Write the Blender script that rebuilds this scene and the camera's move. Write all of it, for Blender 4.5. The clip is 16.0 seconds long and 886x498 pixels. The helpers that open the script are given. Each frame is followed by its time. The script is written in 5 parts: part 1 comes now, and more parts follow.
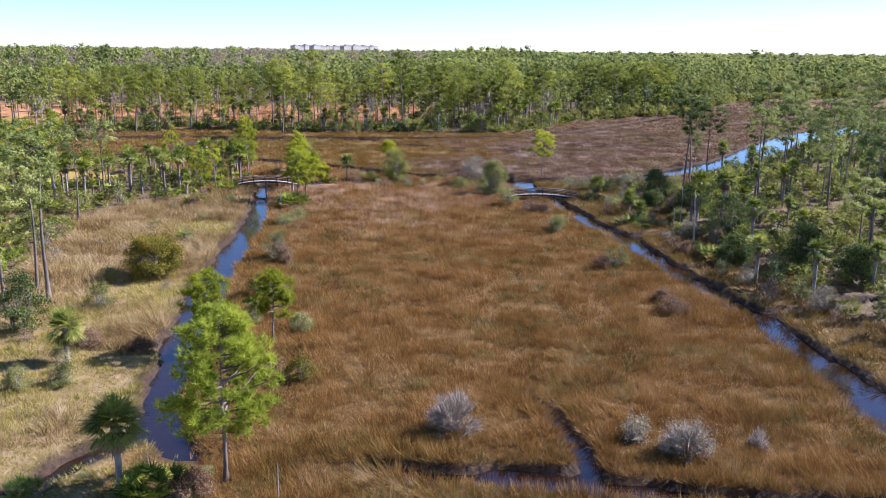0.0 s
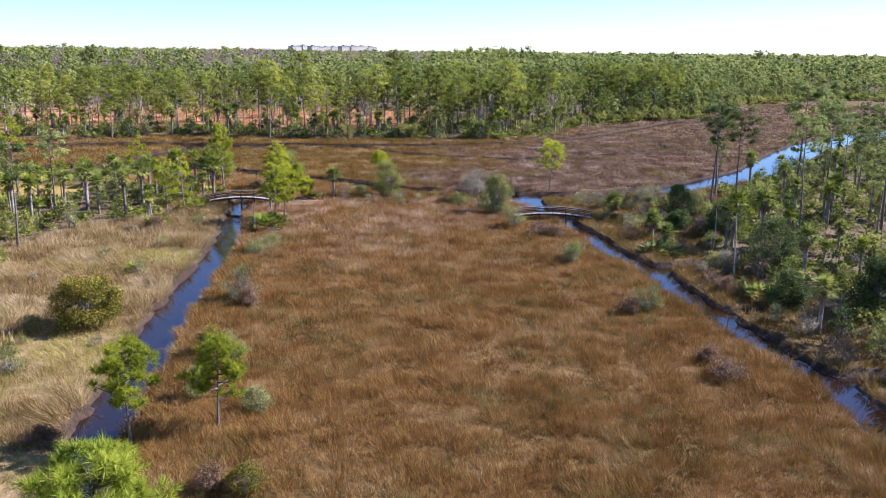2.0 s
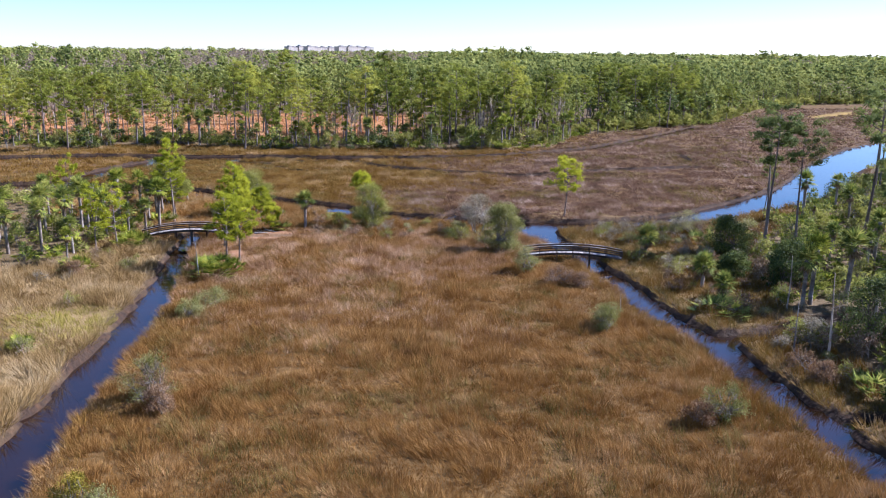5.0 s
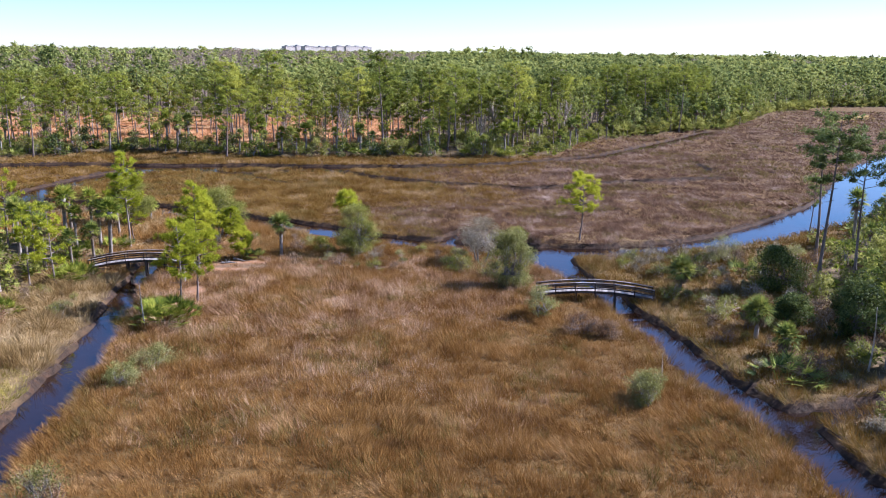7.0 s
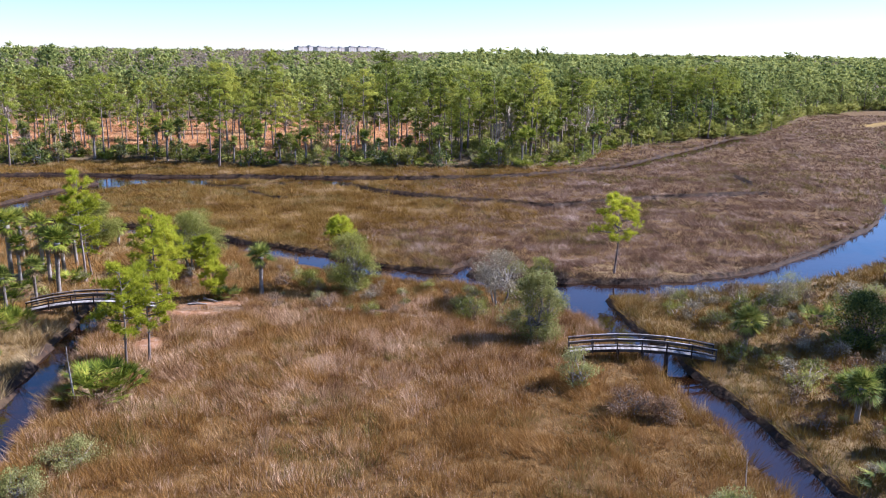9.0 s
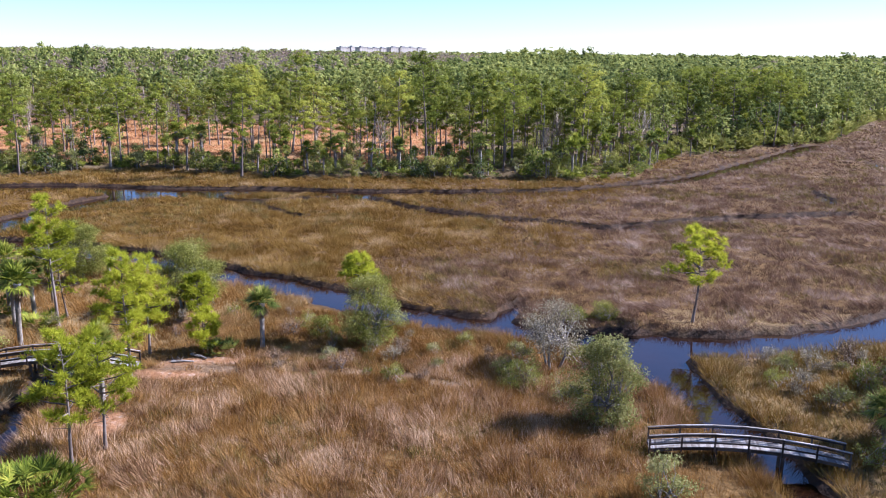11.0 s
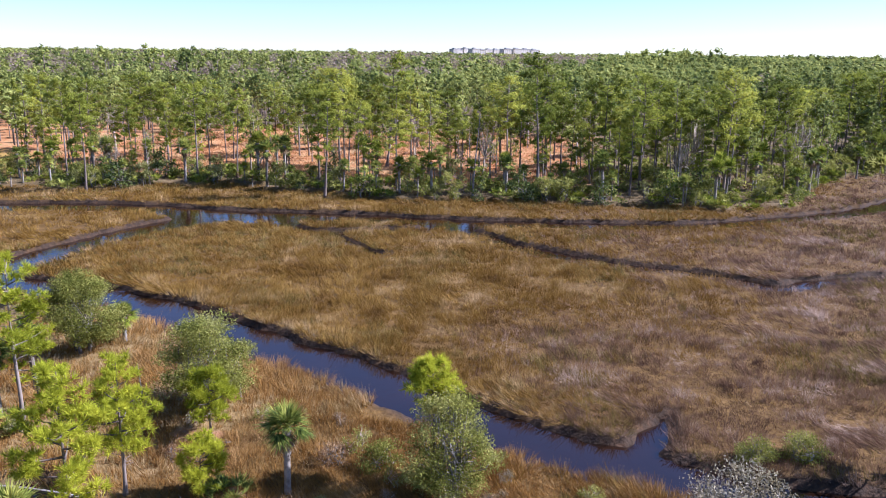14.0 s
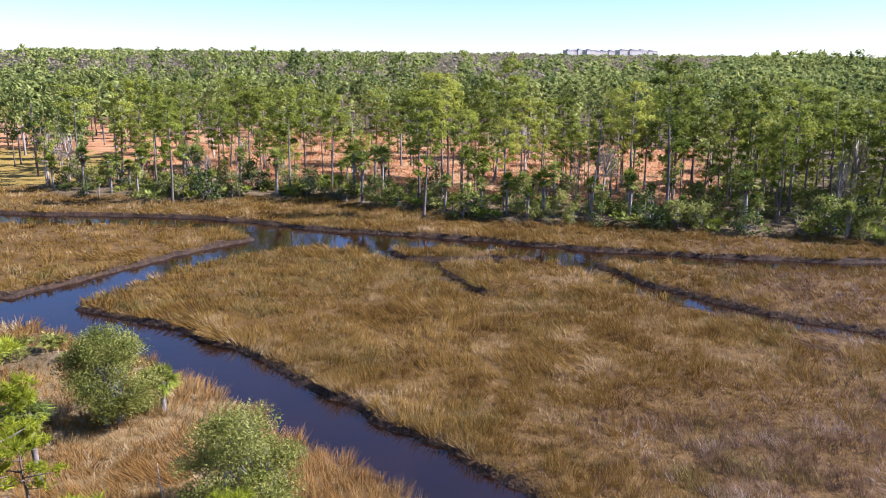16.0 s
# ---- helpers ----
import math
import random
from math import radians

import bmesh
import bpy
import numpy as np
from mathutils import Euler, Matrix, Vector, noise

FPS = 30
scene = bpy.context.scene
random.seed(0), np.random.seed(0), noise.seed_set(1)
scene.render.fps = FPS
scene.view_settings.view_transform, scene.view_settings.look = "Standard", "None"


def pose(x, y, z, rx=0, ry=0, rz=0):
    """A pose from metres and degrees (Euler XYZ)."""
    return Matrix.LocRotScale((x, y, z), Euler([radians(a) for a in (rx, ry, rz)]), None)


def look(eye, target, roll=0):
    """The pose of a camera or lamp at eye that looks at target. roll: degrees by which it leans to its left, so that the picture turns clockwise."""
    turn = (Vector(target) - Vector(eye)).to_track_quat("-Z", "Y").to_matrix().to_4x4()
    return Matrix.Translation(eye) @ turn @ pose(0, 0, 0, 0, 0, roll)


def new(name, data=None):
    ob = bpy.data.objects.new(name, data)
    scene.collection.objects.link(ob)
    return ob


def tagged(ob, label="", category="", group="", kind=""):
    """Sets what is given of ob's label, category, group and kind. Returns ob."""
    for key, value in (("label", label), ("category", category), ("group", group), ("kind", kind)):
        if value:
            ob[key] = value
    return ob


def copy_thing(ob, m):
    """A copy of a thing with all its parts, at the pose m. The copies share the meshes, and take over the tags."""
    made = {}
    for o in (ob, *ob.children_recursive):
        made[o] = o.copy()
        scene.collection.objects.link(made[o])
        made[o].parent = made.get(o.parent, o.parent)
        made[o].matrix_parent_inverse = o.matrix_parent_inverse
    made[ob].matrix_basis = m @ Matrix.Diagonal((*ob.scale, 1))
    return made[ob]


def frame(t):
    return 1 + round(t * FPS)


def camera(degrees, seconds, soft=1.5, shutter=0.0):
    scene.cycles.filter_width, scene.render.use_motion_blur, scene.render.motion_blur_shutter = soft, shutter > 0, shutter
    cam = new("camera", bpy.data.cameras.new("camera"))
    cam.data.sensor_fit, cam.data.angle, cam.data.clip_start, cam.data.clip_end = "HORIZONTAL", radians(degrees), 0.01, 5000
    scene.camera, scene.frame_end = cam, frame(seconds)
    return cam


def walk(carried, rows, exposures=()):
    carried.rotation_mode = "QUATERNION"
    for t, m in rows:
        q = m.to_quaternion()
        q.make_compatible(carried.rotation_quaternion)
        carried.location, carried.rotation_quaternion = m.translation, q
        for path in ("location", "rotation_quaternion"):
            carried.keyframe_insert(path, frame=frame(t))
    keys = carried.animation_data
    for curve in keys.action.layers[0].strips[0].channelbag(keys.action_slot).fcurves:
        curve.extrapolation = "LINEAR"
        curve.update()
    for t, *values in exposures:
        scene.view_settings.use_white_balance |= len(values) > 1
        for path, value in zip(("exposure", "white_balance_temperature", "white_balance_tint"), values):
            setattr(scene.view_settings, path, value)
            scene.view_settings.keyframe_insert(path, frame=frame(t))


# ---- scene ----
cam = camera(56.9, 16.0, soft=1.0)
METRES, EYE, TILT, LEAN, TURN = 147.6, 27.6, 0.15, 0.9, 0.0
ROWS = [
    (0.0, 0.0, 0.0, 0.0, 0.36, -13.91, -1.47),
    (0.5, 0.0003, 0.0315, -0.0002, 0.36, -13.9, -1.48),
    (1.0, 0.0006, 0.063, -0.0004, 0.33, -13.88, -1.49),
    (1.5, 0.001, 0.0946, -0.0004, 0.31, -13.88, -1.49),
    (2.0, 0.0014, 0.126, -0.0007, 0.29, -13.87, -1.49),
    (2.5, 0.002, 0.1574, -0.001, 0.27, -13.86, -1.49),
    (3.0, 0.0025, 0.1891, -0.0011, 0.25, -13.85, -1.5),
    (3.5, 0.003, 0.2201, -0.0011, 0.23, -13.86, -1.49),
    (4.0, 0.0035, 0.2513, -0.0016, 0.2, -13.84, -1.47),
    (6.5, 0.0046, 0.4069, -0.0022, 0.07, -13.83, -1.56),
    (7.0, 0.0044, 0.4379, -0.0025, 0.05, -13.83, -1.57),
    (7.5, 0.0045, 0.4691, -0.0027, 0.07, -13.82, -1.59),
    (8.0, 0.0046, 0.5004, -0.0029, 0.17, -13.81, -1.59),
    (8.5, 0.005, 0.5318, -0.0031, 0.5, -13.81, -1.61),
    (9.0, 0.0055, 0.5635, -0.0034, 0.94, -13.8, -1.6),
    (11.5, 0.0005, 0.7186, -0.0038, 4.71, -13.88, -1.54),
    (12.0, -0.0018, 0.75, -0.0039, 5.62, -13.89, -1.54),
    (12.5, -0.0041, 0.7813, -0.004, 6.54, -13.9, -1.52),
    (13.0, -0.0071, 0.8124, -0.0043, 7.64, -13.92, -1.51),
    (13.5, -0.011, 0.8433, -0.0045, 9.39, -13.93, -1.47),
    (14.0, -0.016, 0.8743, -0.0043, 11.53, -13.96, -1.44),
    (14.5, -0.0221, 0.9049, -0.0041, 13.72, -13.99, -1.4),
    (15.0, -0.0292, 0.9354, -0.004, 15.92, -14.02, -1.36),
    (15.5, -0.0372, 0.9652, -0.0036, 17.71, -14.04, -1.33),
    (16.0, -0.0467, 0.9949, -0.0035, 19.2, -14.05, -1.33),
]
walk(cam, [(t, pose(0, 0, EYE, TILT, LEAN, TURN) @ pose(METRES * x, METRES * y, METRES * z, 90 + pitch, roll, yaw)) for t, x, y, z, yaw, pitch, roll in ROWS], [(0.0, 1.28, 5210, 23), (16.0, 1.28, 5210, 23)])

# ---- world and sun ----
SUN_EL, SUN_AZ = 37.0, 72.0          # degrees; azimuth from +y towards +x
world = bpy.data.worlds.new("sky")
scene.world = world
world.use_nodes = True
wn = world.node_tree.nodes
sky = wn.new("ShaderNodeTexSky")
sky.sky_type = "NISHITA"
sky.sun_disc = False
sky.sun_elevation, sky.sun_rotation = radians(SUN_EL), radians(SUN_AZ)
sky.air_density, sky.dust_density, sky.ozone_density = 1.0, 0.0, 5.0
wn["Background"].inputs["Strength"].default_value = 0.071
world.node_tree.links.new(sky.outputs[0], wn["Background"].inputs["Color"])
sun = new("sun", bpy.data.lights.new("sun", "SUN"))
sun.data.energy, sun.data.angle, sun.data.color = 5.3, radians(0.6), (1.0, 0.95, 0.88)
to_sun = Vector((math.sin(radians(SUN_AZ)) * math.cos(radians(SUN_EL)), math.cos(radians(SUN_AZ)) * math.cos(radians(SUN_EL)), math.sin(radians(SUN_EL))))
sun.matrix_world = look(to_sun * 300, (0, 0, 0))

# ---- materials ----
def material(name, colours, big=0.06, fine=1.2, rough=0.85, vary=0.25, bump=0.0, leaf=0.0, pick="island", stretch=None, spec=0.2, gain=2.4):
    """A weathered surface: its colours laid in patches at two scales, a shift from piece to piece, fine relief."""
    m = bpy.data.materials.new(name)
    m.use_nodes = True
    nt = m.node_tree
    n, l = nt.nodes, nt.links
    bsdf = n["Principled BSDF"]
    geo = n.new("ShaderNodeNewGeometry")
    place = geo.outputs["Position"]
    if stretch:
        mp = n.new("ShaderNodeMapping")
        mp.inputs["Scale"].default_value = stretch
        l.new(place, mp.inputs["Vector"])
        place = mp.outputs[0]
    def cloud(scale, detail):
        t = n.new("ShaderNodeTexNoise")
        t.inputs["Scale"].default_value, t.inputs["Detail"].default_value, t.inputs["Roughness"].default_value = scale, detail, 0.62
        l.new(place, t.inputs["Vector"])
        return t.outputs["Fac"]
    def calc(op, a, b):
        t = n.new("ShaderNodeMath")
        t.operation = op
        for k, v in enumerate((a, b)):
            if isinstance(v, (int, float)):
                t.inputs[k].default_value = v
            else:
                l.new(v, t.inputs[k])
        return t.outputs[0]
    a, b = cloud(big, 3), cloud(fine, 4)
    if pick == "object":
        rnd = n.new("ShaderNodeObjectInfo").outputs["Random"]
    else:
        rnd = geo.outputs["Random Per Island"]
    f = calc("ADD", calc("MULTIPLY", a, 1.1), calc("MULTIPLY", b, 0.55))
    f = calc("ADD", f, calc("MULTIPLY", calc("SUBTRACT", rnd, 0.5), vary))
    f = calc("ADD", calc("MULTIPLY", calc("SUBTRACT", f, 0.825), gain), 0.54)
    ramp = n.new("ShaderNodeValToRGB")
    els = ramp.color_ramp.elements
    while len(els) < len(colours):
        els.new(0.5)
    for k, c in enumerate(colours):
        els[k].position = k / max(1, len(colours) - 1)
        els[k].color = (*c, 1)
    l.new(f, ramp.inputs["Fac"])
    l.new(ramp.outputs["Color"], bsdf.inputs["Base Color"])
    bsdf.inputs["Roughness"].default_value = rough
    bsdf.inputs["Specular IOR Level"].default_value = spec
    if bump:
        bp = n.new("ShaderNodeBump")
        bp.inputs["Strength"].default_value = bump
        bp.inputs["Distance"].default_value = 0.05
        l.new(b, bp.inputs["Height"])
        l.new(bp.outputs[0], bsdf.inputs["Normal"])
    if leaf:
        tr = n.new("ShaderNodeBsdfTranslucent")
        l.new(ramp.outputs["Color"], tr.inputs["Color"])
        mix = n.new("ShaderNodeMixShader")
        mix.inputs[0].default_value = leaf
        l.new(bsdf.outputs[0], mix.inputs[1])
        l.new(tr.outputs[0], mix.inputs[2])
        l.new(mix.outputs[0], n["Material Output"].inputs["Surface"])
    return m


RUSH = material("brown needle rush", [(0.11, 0.048, 0.01), (0.198, 0.095, 0.019), (0.26, 0.132, 0.027), (0.315, 0.17, 0.047), (0.46, 0.29, 0.125)], 0.2, 1.3, vary=0.12, leaf=0.2, gain=1.8)
CORD = material("olive cordgrass", [(0.092, 0.044, 0.008), (0.165, 0.084, 0.012), (0.208, 0.116, 0.016), (0.27, 0.157, 0.036), (0.45, 0.305, 0.14)], 0.14, 1.2, vary=0.12, leaf=0.22, gain=2.1)
MAUVE = material("mauve-brown saltmeadow grass", [(0.075, 0.042, 0.025), (0.14, 0.077, 0.043), (0.192, 0.11, 0.062), (0.265, 0.168, 0.108), (0.48, 0.35, 0.255)], 0.16, 1.1, vary=0.14, leaf=0.22, gain=2.5)
STRAW = material("dry straw grass", [(0.14, 0.082, 0.023), (0.245, 0.153, 0.048), (0.34, 0.228, 0.086), (0.48, 0.355, 0.18)], 0.14, 0.9, vary=0.2, leaf=0.22, gain=2.3)
OLIVE = material("olive green rush", [(0.07, 0.052, 0.012), (0.135, 0.1, 0.018), (0.19, 0.142, 0.026), (0.3, 0.2, 0.07)], 0.2, 1.1, vary=0.4, leaf=0.22)
PALERUSH = material("pale tan rush", [(0.205, 0.11, 0.05), (0.335, 0.189, 0.085), (0.443, 0.273, 0.135), (0.594, 0.41, 0.25)], 0.2, 1.1, vary=0.4, leaf=0.22)
SEDGE = material("yellow-green sedge", [(0.126, 0.118, 0.013), (0.236, 0.202, 0.023), (0.357, 0.286, 0.05), (0.493, 0.386, 0.135)], 0.08, 0.7, vary=0.26, leaf=0.22)
# Pine needles of the east wood, with backlight and haze put into their colour.
EASTNEEDLE = material("grey-green east needles, backlight and haze in colour", [(0.1, 0.124, 0.032), (0.18, 0.207, 0.05), (0.275, 0.295, 0.076), (0.395, 0.4, 0.115)], 0.05, 0.5, rough=0.6, vary=0.35, leaf=0.42, pick="object", spec=0.05)
NEEDLE = material("pine needles", [(0.125, 0.145, 0.02), (0.212, 0.233, 0.03), (0.305, 0.318, 0.041), (0.4, 0.39, 0.056)], 0.05, 0.5, rough=0.6, vary=0.3, leaf=0.45, pick="object", spec=0.05)
YOUNG = material("fresh pine needles", [(0.218, 0.235, 0.015), (0.321, 0.335, 0.018), (0.423, 0.429, 0.024), (0.544, 0.529, 0.039)], 0.06, 0.6, rough=0.6, vary=0.25, leaf=0.5, spec=0.08)
SAPLING = material("green sapling needles", [(0.18, 0.221, 0.02), (0.275, 0.321, 0.026), (0.384, 0.416, 0.035), (0.512, 0.51, 0.055)], 0.08, 0.6, rough=0.6, vary=0.3, leaf=0.5, spec=0.08)
# Needle colours for far trees, with bluish distance haze mixed in.
FAR_NEEDLE = material("far pine canopy, haze in colour", [(0.115, 0.142, 0.04), (0.2, 0.225, 0.056), (0.29, 0.306, 0.075), (0.38, 0.38, 0.1)], 0.02, 0.3, rough=0.7, vary=0.4, leaf=0.42, spec=0.05)
BARE_FAR = material("leafless far canopy", [(0.2, 0.145, 0.1), (0.28, 0.21, 0.15), (0.36, 0.275, 0.2), (0.26, 0.225, 0.1)], 0.02, 0.3, vary=0.5, leaf=0.4)
FROND = material("palm fronds", [(0.075, 0.102, 0.022), (0.15, 0.182, 0.031), (0.245, 0.27, 0.047), (0.42, 0.4, 0.085)], 0.2, 1.0, rough=0.6, vary=0.45, leaf=0.35, spec=0.08)
BLADE = material("bright palmetto fronds", [(0.07, 0.095, 0.012), (0.145, 0.178, 0.018), (0.25, 0.275, 0.028), (0.38, 0.365, 0.05)], 0.2, 1.0, rough=0.6, vary=0.45, leaf=0.3, spec=0.06)
DEADFROND = material("dead fronds", [(0.13, 0.075, 0.035), (0.22, 0.14, 0.07), (0.32, 0.22, 0.12)], 0.3, 1.5, vary=0.6)
OAKLEAF = material("grey-green oak leaves", [(0.108, 0.113, 0.02), (0.192, 0.194, 0.036), (0.285, 0.275, 0.058), (0.4, 0.375, 0.11)], 0.25, 1.0, rough=0.6, vary=0.18, leaf=0.42, spec=0.03)
PALELEAF = material("pale lichened leaves", [(0.19, 0.15, 0.075), (0.28, 0.225, 0.125), (0.37, 0.31, 0.19), (0.45, 0.39, 0.27)], 0.3, 1.0, vary=0.7, leaf=0.25)
CEDARLEAF = material("dark green juniper sprays", [(0.038, 0.055, 0.014), (0.07, 0.092, 0.02), (0.115, 0.14, 0.028), (0.165, 0.185, 0.04)], 0.2, 1.0, rough=0.7, vary=0.6, leaf=0.25)
GOLDLEAF = material("golden-green juniper sprays", [(0.075, 0.075, 0.008), (0.14, 0.125, 0.011), (0.23, 0.185, 0.016), (0.34, 0.25, 0.026)], 0.4, 1.3, rough=0.7, vary=0.22, leaf=0.25)
MYRTLE = material("wax myrtle leaves", [(0.108, 0.111, 0.025), (0.192, 0.188, 0.05), (0.28, 0.27, 0.085), (0.396, 0.364, 0.144)], 0.25, 1.0, rough=0.65, vary=0.18, leaf=0.4, spec=0.03)
TWIG = material("bleached dead twigs", [(0.22, 0.165, 0.115), (0.36, 0.285, 0.21), (0.5, 0.415, 0.32)], 0.5, 2.0, vary=0.6)
RUSTLEAF = material("rusty dry leaves", [(0.16, 0.082, 0.034), (0.25, 0.142, 0.064), (0.35, 0.225, 0.118)], 0.4, 1.5, vary=0.5, leaf=0.25)
BARK = material("grey-brown pine bark", [(0.09, 0.065, 0.05), (0.16, 0.12, 0.095), (0.25, 0.20, 0.165)], 0.5, 5.0, vary=0.3, bump=0.7, stretch=(1, 1, 0.3))
PALMBARK = material("palm trunk bark", [(0.1, 0.078, 0.058), (0.19, 0.155, 0.12), (0.33, 0.285, 0.235)], 0.6, 4.0, vary=0.5, bump=0.7)
OAKBARK = material("pale oak bark", [(0.1, 0.085, 0.07), (0.19, 0.165, 0.14), (0.29, 0.26, 0.225)], 0.6, 4.0, vary=0.3, bump=0.6)
TIMBER = material("weathered grey timber", [(0.15, 0.12, 0.10), (0.26, 0.225, 0.19), (0.40, 0.36, 0.32)], 0.5, 3.5, vary=0.4, bump=0.4, pick="object", stretch=(1, 4, 1))
DARKTIMBER = material("dark treated timber", [(0.035, 0.025, 0.018), (0.07, 0.052, 0.04), (0.12, 0.095, 0.075)], 0.5, 3.5, vary=0.4, bump=0.4, pick="object")
STUCCO = material("cream stucco", [(0.44, 0.37, 0.29), (0.5, 0.43, 0.35), (0.55, 0.48, 0.4)], 0.02, 0.2, vary=0.1)
PANE = material("grey window glass", [(0.20, 0.21, 0.22), (0.27, 0.28, 0.29)], 0.1, 1.0, rough=0.15, spec=0.5)
ORANGE = material("orange-brown broomgrass", [(0.275, 0.13, 0.049), (0.45, 0.215, 0.077), (0.55, 0.305, 0.126), (0.575, 0.416, 0.21)], 0.12, 0.9, vary=0.3, leaf=0.45, gain=2.2)
ROOFTILE = material("grey roof", [(0.30, 0.27, 0.25), (0.38, 0.35, 0.33)], 0.1, 1.0)


def ground_material():
    """Marsh mud and thatch, sward, woodland litter and orange straw, blended by the plan's zones."""
    m = bpy.data.materials.new("marsh ground")
    m.use_nodes = True
    nt = m.node_tree
    n, l = nt.nodes, nt.links
    bsdf = n["Principled BSDF"]
    geo = n.new("ShaderNodeNewGeometry")
    def ramped(scale, colours, detail=5):
        t = n.new("ShaderNodeTexNoise")
        t.inputs["Scale"].default_value, t.inputs["Detail"].default_value, t.inputs["Roughness"].default_value = scale, detail, 0.7
        l.new(geo.outputs["Position"], t.inputs["Vector"])
        r = n.new("ShaderNodeValToRGB")
        els = r.color_ramp.elements
        while len(els) < len(colours):
            els.new(0.5)
        for k, c in enumerate(colours):
            els[k].position = 0.28 + 0.44 * k / (len(colours) - 1)
            els[k].color = (*c, 1)
        l.new(t.outputs["Fac"], r.inputs["Fac"])
        return r.outputs["Color"]
    layers = [("", ramped(0.8, [(0.07, 0.036, 0.009), (0.122, 0.066, 0.017), (0.18, 0.103, 0.032)])),
              ("meadow", ramped(0.45, [(0.13, 0.09, 0.03), (0.23, 0.15, 0.06), (0.34, 0.235, 0.11)])),
              ("wood", ramped(0.35, [(0.07, 0.05, 0.022), (0.13, 0.088, 0.04), (0.21, 0.145, 0.075)])),
              ("straw", ramped(0.12, [(0.25, 0.115, 0.042), (0.38, 0.165, 0.06), (0.45, 0.235, 0.10), (0.38, 0.26, 0.11)])),
              ("lawn", ramped(0.3, [(0.25, 0.155, 0.03), (0.32, 0.205, 0.042), (0.36, 0.24, 0.06)])),
              ("sand", ramped(1.0, [(0.17, 0.072, 0.027), (0.24, 0.112, 0.046), (0.3, 0.158, 0.08), (0.46, 0.36, 0.27)])),
              ("wrack", ramped(1.6, [(0.10, 0.06, 0.03), (0.16, 0.10, 0.055), (0.22, 0.15, 0.09)])),
              ("mud", ramped(1.5, [(0.022, 0.015, 0.010), (0.045, 0.028, 0.017), (0.085, 0.045, 0.022)]))]
    colour = layers[0][1]
    for name, c in layers[1:]:
        at = n.new("ShaderNodeAttribute")
        at.attribute_name = name
        mx = n.new("ShaderNodeMix")
        mx.data_type = "RGBA"
        l.new(at.outputs["Fac"], mx.inputs[0])
        l.new(colour, mx.inputs[6])
        l.new(c, mx.inputs[7])
        colour = mx.outputs[2]
    l.new(colour, bsdf.inputs["Base Color"])
    bsdf.inputs["Roughness"].default_value = 0.9
    bsdf.inputs["Specular IOR Level"].default_value = 0.15
    t = n.new("ShaderNodeTexNoise")
    t.inputs["Scale"].default_value, t.inputs["Detail"].default_value = 2.2, 6
    l.new(geo.outputs["Position"], t.inputs["Vector"])
    bp = n.new("ShaderNodeBump")
    bp.inputs["Strength"].default_value, bp.inputs["Distance"].default_value = 0.9, 0.25
    l.new(t.outputs["Fac"], bp.inputs["Height"])
    l.new(bp.outputs[0], bsdf.inputs["Normal"])
    return m


def water_material():
    """Tea-brown still creek water: a dark body under a clear sky-mirroring surface with faint ripples."""
    m = bpy.data.materials.new("tannin creek water")
    m.use_nodes = True
    nt = m.node_tree
    n, l = nt.nodes, nt.links
    bsdf = n["Principled BSDF"]
    geo = n.new("ShaderNodeNewGeometry")
    t = n.new("ShaderNodeTexNoise")
    t.inputs["Scale"].default_value, t.inputs["Detail"].default_value = 0.15, 3
    l.new(geo.outputs["Position"], t.inputs["Vector"])
    r = n.new("ShaderNodeValToRGB")
    r.color_ramp.elements[0].color = (0.007, 0.0036, 0.0022, 1)
    r.color_ramp.elements[1].color = (0.024, 0.0088, 0.0034, 1)
    l.new(t.outputs["Fac"], r.inputs["Fac"])
    l.new(r.outputs["Color"], bsdf.inputs["Base Color"])
    bsdf.inputs["Roughness"].default_value = 0.04
    bsdf.inputs["IOR"].default_value = 1.6
    w = n.new("ShaderNodeTexNoise")
    w.inputs["Scale"].default_value, w.inputs["Detail"].default_value = 1.1, 3
    l.new(geo.outputs["Position"], w.inputs["Vector"])
    bp = n.new("ShaderNodeBump")
    bp.inputs["Strength"].default_value, bp.inputs["Distance"].default_value = 0.25, 0.05
    l.new(w.outputs["Fac"], bp.inputs["Height"])
    l.new(bp.outputs[0], bsdf.inputs["Normal"])
    return m


# ---- mesh helpers ----
def mesh_of(name, verts, tris, mats, slots=None):
    """A triangle mesh from arrays."""
    me = bpy.data.meshes.new(name)
    verts, tris = np.asarray(verts, np.float32), np.asarray(tris, np.int32)
    me.vertices.add(len(verts))
    me.vertices.foreach_set("co", verts.ravel())
    me.loops.add(tris.size)
    me.loops.foreach_set("vertex_index", tris.ravel())
    me.polygons.add(len(tris))
    me.polygons.foreach_set("loop_start", np.arange(0, tris.size, 3, dtype=np.int32))
    for mt in (mats if isinstance(mats, (list, tuple)) else [mats]):
        me.materials.append(mt)
    if slots is not None:
        me.polygons.foreach_set("material_index", np.asarray(slots, np.int32))
    me.update(calc_edges=True)
    return me


def part(name, me, parent, label=""):
    ob = new(name, me)
    ob.parent = parent
    if label:
        ob["label"] = label
    return ob


